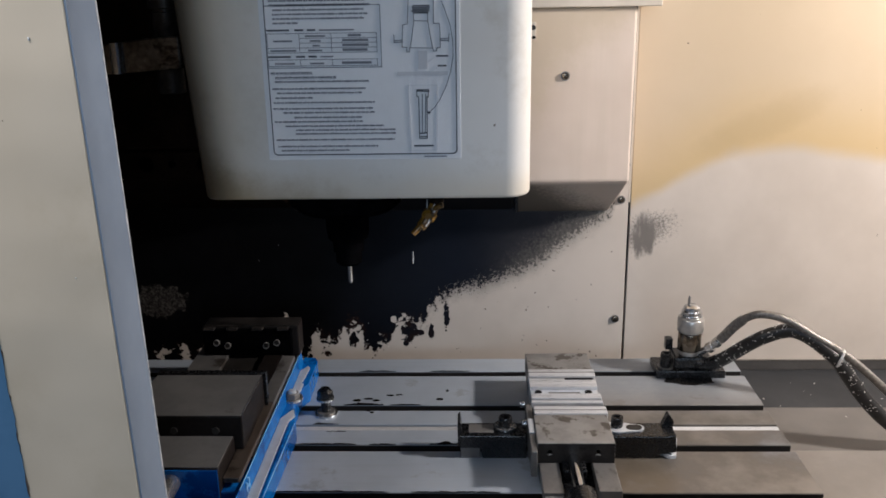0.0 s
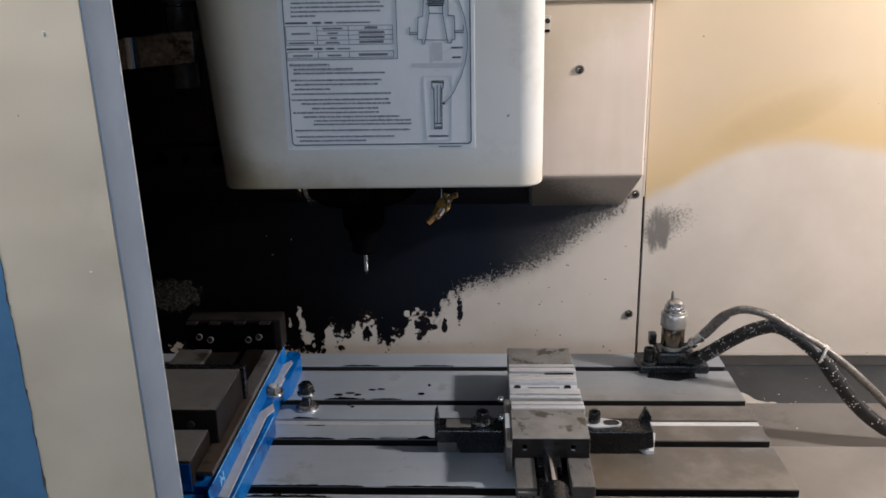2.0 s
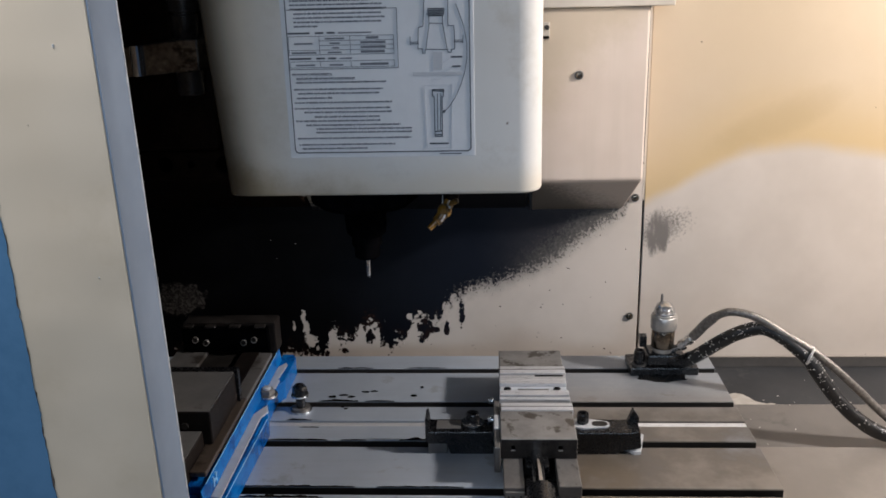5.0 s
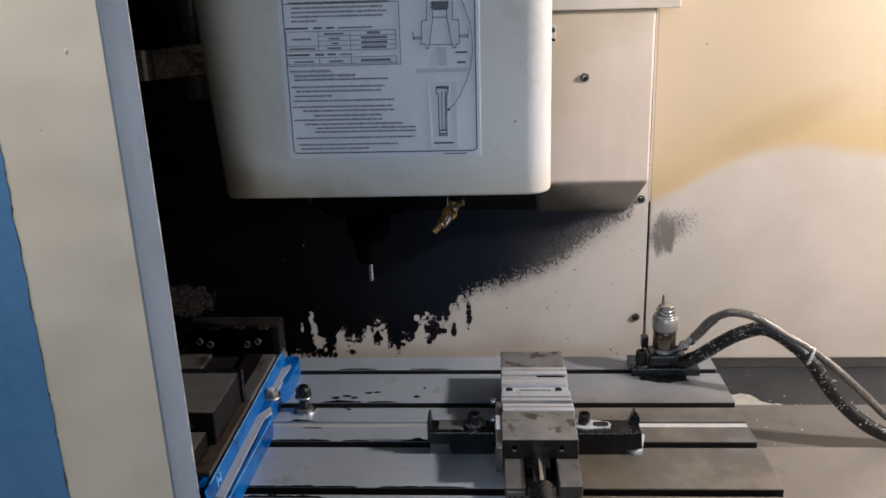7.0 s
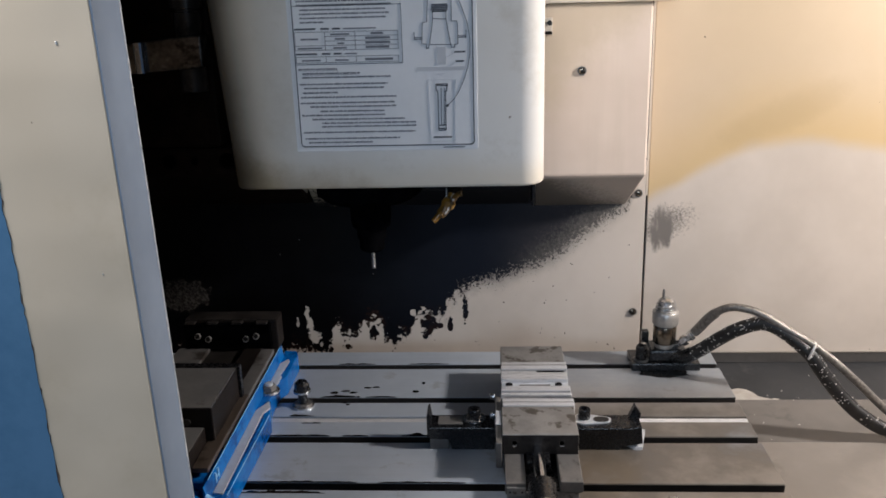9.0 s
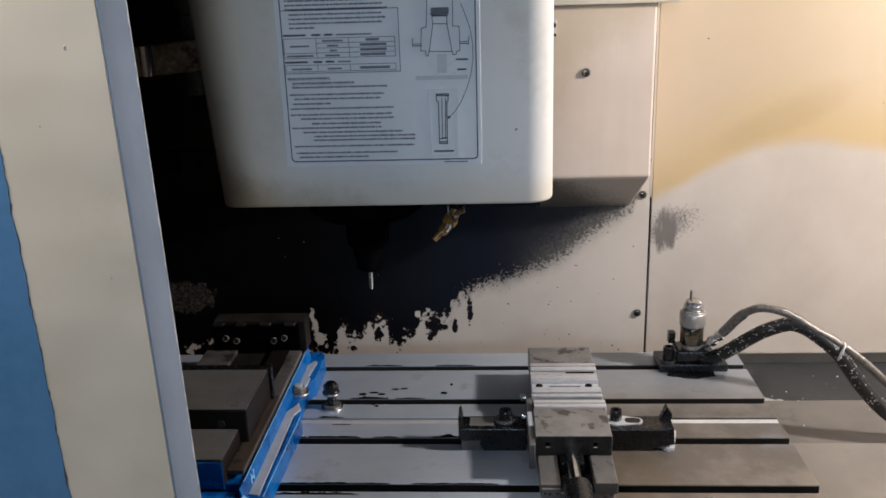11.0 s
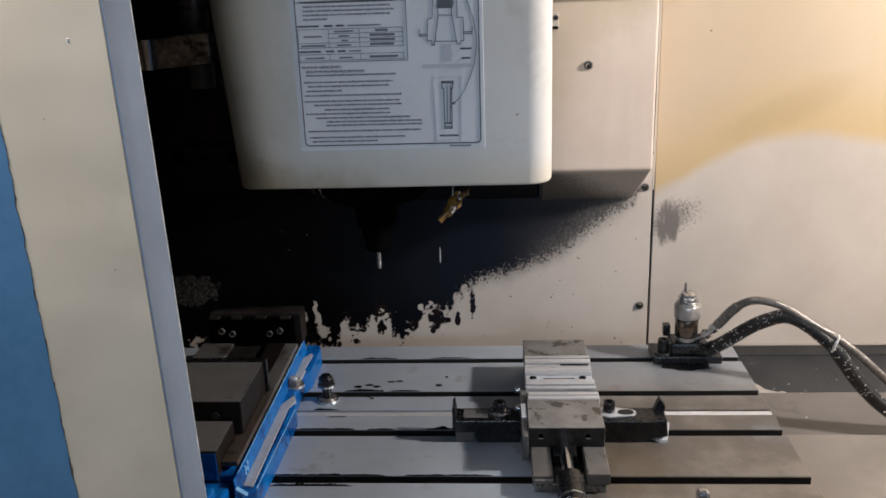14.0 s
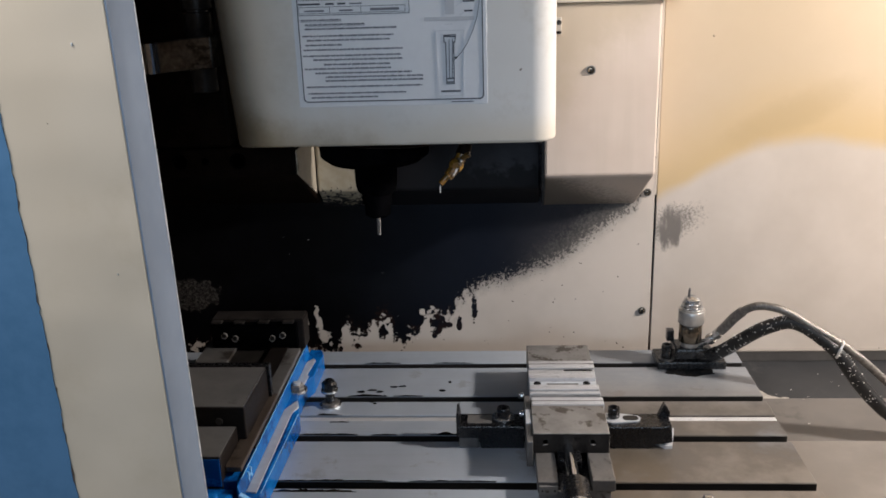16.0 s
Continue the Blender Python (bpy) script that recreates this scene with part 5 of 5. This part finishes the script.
def hoses():
    h = thing("hydraulic_hose", (0.0, 0.30, 0.0), "black ribbed rubber hose sprinkled with metal chips", "hose", "hoses of the cylinder")
    part("tube", tube(THICK, 0.0115, 16, 16, 0.012), M_HOSE, h, smooth=True)
    rnd, bm = random.Random(5), bmesh.new()
    line = spline(THICK, 12)
    for i in range(210):
        j = rnd.randrange(4, len(line) - 20)
        along = (line[j + 1] - line[j]).normalized()
        up = Vector((0, 0, 1)) - along * along.z
        up.normalize()
        out = along.cross(up)
        a = rnd.uniform(-0.7, 2.4)  # the upper side and the side towards the door
        q = line[j].lerp(line[j + 1], rnd.random()) + 0.0117 * (out * math.cos(a) * (1 if out.y < 0 else -1) + up * math.sin(a))
        s = rnd.uniform(0.0003, 0.0010)
        box(q.x - s, q.x + s * rnd.uniform(0.5, 2), q.y - s, q.y + s, q.z - s, q.z + s * 0.7, bm=bm)
    tagged(part("chips", bm, M_CHIP, h, "fine bright chips sticking to the hose"), kind="stuff")
    t = thing("hydraulic_hose", (0.0, 0.31, 0.0), "thin grey braided hose with a crimped steel ferrule", "hose", "hoses of the cylinder")
    part("tube", tube(THIN, 0.0066, 12, 12), M_BRAID, t, smooth=True)
    part("ferrule", tube(THIN[0:4], 0.0084, 12, 6), M_BRAID, t, "crimped ferrule", smooth=True)
    k = thing("cable_tie", (0.112, 0.262, 0.080), "pale cable tie round the two hoses", "cable tie")
    loop = [(0.108, 0.250, 0.061), (0.112, 0.249, 0.076), (0.119, 0.252, 0.090), (0.123, 0.264, 0.0945), (0.122, 0.274, 0.086), (0.114, 0.276, 0.068), (0.108, 0.265, 0.058), (0.108, 0.250, 0.061)]
    mid = sum((Vector(p) for p in loop[:-1]), Vector()) / 7
    loop = [tuple(mid + (Vector(p) - mid) * 0.70) for p in loop]
    part("strap", tube(loop, 0.0022, 8, 5), M_CHIP, k, smooth=True)
    return [h, t, k]


ON_TABLE = [table, small_vise(), strap_clamp_left(), strap_clamp_right(), shim(), tee_stud(), large_vise(), flange_bolt(), cylinder()] + hoses()


# oil and chips on the table: thin puddles with a shape of their own
def puddle(name, cx, cy, rx, ry, seed, z=0.0, material=None):
    rnd = random.Random(seed)
    n = 26
    pts = []
    for i in range(n):
        a = 2 * math.pi * i / n
        k = 1 + 0.38 * noise.noise(Vector((math.cos(a) * 1.3, math.sin(a) * 1.3, seed))) + rnd.uniform(-0.1, 0.1)
        pts.append((cx + rx * k * math.cos(a), cy + ry * k * math.sin(a)))
    return prism(pts, "z", z + 0.0001, z + 0.0007)


def smear(x0, x1, y, amp, seed):
    """A ragged smear that creeps from a slot's edge over the table."""
    n = max(12, int((x1 - x0) / 0.0022))
    far, near = [], []
    for i in range(n + 1):
        x, t = x0 + (x1 - x0) * i / n, i / n
        k = math.sin(math.pi * t) ** 0.5 * (0.55 + 0.9 * noise.noise(Vector((x * 70, seed, 0))) + 0.5 * noise.noise(Vector((x * 260, seed, 5))))
        far.append((x, y + max(0.0003, amp * k)))
        near.append((x, y - 0.0004))
    return prism(far + near[::-1], "z", 0.0001, 0.0008)


stains = thing("oil_stains", (-0.6, 0.25, 0.0), "black oil drops and smears on the table top", "oil", kind="stuff")
for i, (x0, x1, y, amp) in enumerate(((-0.665, -0.60, 0.3752, 0.005), (-0.54, -0.47, 0.3752, 0.004), (-0.675, -0.61, 0.2502, 0.010), (-0.60, -0.55, 0.2502, 0.004), (-0.735, -0.64, 0.1252, 0.006), (-0.62, -0.58, 0.1252, 0.004), (-0.53, -0.485, 0.1252, 0.010),
                                      (-0.74, -0.58, 0.0002, 0.004), (-0.745, -0.62, -0.0262, 0.009), (-0.55, -0.43, 0.0002, 0.003), (-0.715, -0.675, 0.1867, 0.006), (-0.69, -0.66, 0.1640, 0.003))):
    part("smear", smear(x0, x1, y, amp, i), M_OIL, stains)
for i, (cx, cy, rx, ry) in enumerate(((-0.655, 0.266, 0.007, 0.0035), (-0.637, 0.272, 0.008, 0.003), (-0.624, 0.266, 0.006, 0.0035), (-0.602, 0.284, 0.007, 0.0025), (-0.588, 0.286, 0.006, 0.0025), (-0.520, 0.270, 0.006, 0.0035),
                                      (-0.508, 0.301, 0.0026, 0.0035), (-0.633, 0.231, 0.0035, 0.0025), (-0.627, 0.225, 0.0035, 0.0025))):
    part("drop", puddle("drop", cx, cy, rx, ry, i), M_OIL, stains)
part("puddle", puddle("puddle", -0.098, 0.339, 0.040, 0.019, 42), M_OIL, stains, "black patch under the cylinder")
ON_TABLE += [stains]


# chips strewn over the covers
def chips():
    rnd, bm = random.Random(8), bmesh.new()
    for i in range(36):
        x, y = rnd.uniform(0.02, 0.9), rnd.triangular(0.1, 0.51, 0.47)
        z = -0.080 if y > 0.385 else (-0.076 if y > 0.23 else -0.071)
        s = rnd.uniform(0.0004, 0.0010) * (2.4 if i % 9 == 0 else 1.0)
        box(x - s, x + s * rnd.uniform(0.6, 2.2), y - s, y + s, z, z + s * 0.7, bm=bm)
    return part("metal_chips", bm, M_CHIP)


def wall_chips():
    rnd, bm = random.Random(21), bmesh.new()
    for i in range(10):
        x, z = rnd.triangular(-1.1, -0.2, -0.6), rnd.uniform(-0.05, 0.24)
        s = rnd.uniform(0.0003, 0.0006)
        box(x - s, x + s, 0.5493, 0.5505, z - s * rnd.uniform(0.6, 1.8), z + s, bm=bm)
    return part("wall_chips", bm, M_CHIP)


tagged(wall_chips(), "tiny bright chips stuck to the sludge on the wall", "chips", kind="stuff")
tagged(chips(), "small bright metal chips strewn on the covers", "chips", kind="stuff")


# ---- what moves: the table along x, the head in and out and up ----
TABLE_X = [(0, 0.0439), (0.2, 0.0402), (0.5, 0.0055), (0.7, 0.0033), (1, 0.0236), (1.2, 0.0102), (1.5, 0.0105), (1.7, 0.0211), (2, -0.0086), (2.2, -0.0016), (2.5, -0.0299), (2.7, -0.0310), (3, -0.0480), (3.2, -0.0231), (3.5, -0.0101), (3.7, -0.0007), (4, -0.0272), (6.3, -0.0208), (6.5, -0.0271), (6.8, -0.0205), (7, -0.0329), (7.2, -0.0279), (7.5, -0.0394), (7.7, -0.0217), (8, -0.0315), (8.2, -0.0423), (8.5, -0.0387), (8.7, -0.0219), (9, -0.0276), (9.2, -0.0041), (11.3, 0.0111), (11.5, -0.0024), (11.7, -0.0139), (12, -0.0345), (12.2, -0.0305), (12.5, -0.0352), (12.7, -0.0160), (13, 0.0002), (13.2, -0.0024), (13.5, -0.0198), (13.7, -0.0210), (14, -0.0021), (14.2, 0.0007), (14.5, -0.0003), (14.7, -0.0019), (15, -0.0005), (15.5, -0.0001), (16, 0.0000)]
HEAD_YZ = [(0, -0.0186, -0.0643), (0.5, -0.0179, -0.0637), (1, -0.0088, -0.0641), (1.5, 0.0037, -0.0646), (2, 0.0098, -0.0643), (2.5, -0.0112, -0.0645), (3, -0.0168, -0.0652), (3.5, -0.0101, -0.0662), (4, 0.0098, -0.0667), (6.5, 0.0075, -0.0582), (6.7, 0.0085, -0.0515), (7, -0.0479, -0.0510), (7.5, -0.0584, -0.0633), (8, -0.0177, -0.0658), (8.5, -0.0120, -0.0654), (9, 0.0304, -0.0670), (11.5, -0.0761, -0.0634), (12, -0.0578, -0.0635), (12.5, -0.0575, -0.0503), (12.7, -0.0294, -0.0510), (13, -0.0002, -0.0522), (13.2, 0.0082, -0.0657), (13.5, 0.0136, -0.0659), (14, 0.0030, -0.0664), (14.4, 0.0024, -0.0639), (14.5, 0.0030, -0.0531), (14.7, 0.0008, -0.0385), (15, -0.0010, 0.0005), (15.5, -0.0012, 0.0006), (16, 0.0001, -0.0001)]

TIP = Vector((-0.5090, 0.224, 0.364))


def head_at(t):
    """How far the head has moved in y and z at t seconds."""
    return [float(np.interp(t, [r[0] for r in HEAD_YZ], [r[i] for r in HEAD_YZ])) for i in (1, 2)]


def falling(length, radius, label, name):
    """A drop or thread of coolant, drawn upright about its own middle."""
    h = length / 2
    o = part(name, turned([(radius * 0.3, -h), (radius, -h * 0.7), (radius, h * 0.5), (radius * 0.3, h)], (0, 0, 0), "z", 8), M_COOLANT, smooth=True)
    o.location = TIP
    return tagged(o, label, "coolant", "falling coolant")


# seconds, how far its middle is below the nozzle by then, length
DROPS = [(0.0, 0.034, 0.020), (1.5, 0.040, 0.020), (3.0, 0.041, 0.020), (8.0, 0.055, 0.026), (14.0, 0.057, 0.026), (15.0, 0.100, 0.028), (15.5, 0.068, 0.036), (16.0, 0.010, 0.014)]
STREAMS = [(6.5, 0.022, 0.040), (7.5, 0.052, 0.104), (13.0, 0.050, 0.100), (13.5, 0.048, 0.096)]
FALLS = [(e, falling(e[2], 0.0010, "thin falling drop of milky coolant below the nozzle", "coolant_drop"), (0.022, 0.012, 0.035)) for e in DROPS]
FALLS += [(e, falling(e[2], 0.0007, "thin thread of milky coolant running from the nozzle", "coolant_thread"), (0.0, 0.06, 0.20)) for e in STREAMS]


def fall(o, when, depth, hidden):
    start = when - math.sqrt(depth / 4.9)
    rows = []
    for t, dy, dz in HEAD_YZ:  # carried up inside the nozzle or the head until it breaks loose
        if t < start - 0.12:
            rows.append((t, pose(TIP.x + hidden[0], TIP.y + dy + hidden[1], TIP.z + dz + hidden[2])))
    dy, dz = head_at(max(start, 0))
    if start > 0:
        a, b = head_at(max(start - 0.1, 0))
        rows.append((max(start - 0.1, 0), pose(TIP.x + hidden[0], TIP.y + a + hidden[1], TIP.z + b + hidden[2])))
    for i in range(12):
        tau = 0.035 * i
        t, z = start + tau, TIP.z + dz - 4.9 * tau * tau
        if 0 <= t <= 16 and z > -0.06:
            rows.append((t, pose(TIP.x, TIP.y + dy, z)))
    if 0 <= when <= 16:
        rows.append((when, pose(TIP.x, TIP.y + dy, TIP.z + dz - depth)))
    if rows[-1][0] < 15.5:
        rows.sort(key=lambda r: r[0])
        rows.append((max(rows[-1][0] + 0.05, start + 0.30), pose(TIP.x, TIP.y + dy, -0.06)))
        rows.append((16.0, pose(TIP.x, TIP.y + dy, -0.06)))
    rows.sort(key=lambda r: r[0])
    keep, last = [], None
    for t, m in rows:
        if frame(t) != last:
            keep.append((t, m))
            last = frame(t)
    if keep[0][0] > 0:
        keep.insert(0, (0.0, keep[0][1]))
    if keep[-1][0] < 16:
        keep.append((16.0, keep[-1][1]))
    walk(o, keep)


def motions():
    for o in ON_TABLE:
        p = o.location.copy()
        walk(o, [(t, pose(p.x + dx, p.y - 0.002, p.z)) for t, dx in TABLE_X])
    p = HEAD.location.copy()
    walk(HEAD, [(t, pose(p.x, p.y + dy, p.z + dz)) for t, dy, dz in HEAD_YZ])
    for (when, depth, length), o, hidden in FALLS:
        fall(o, when, depth, hidden)


motions()
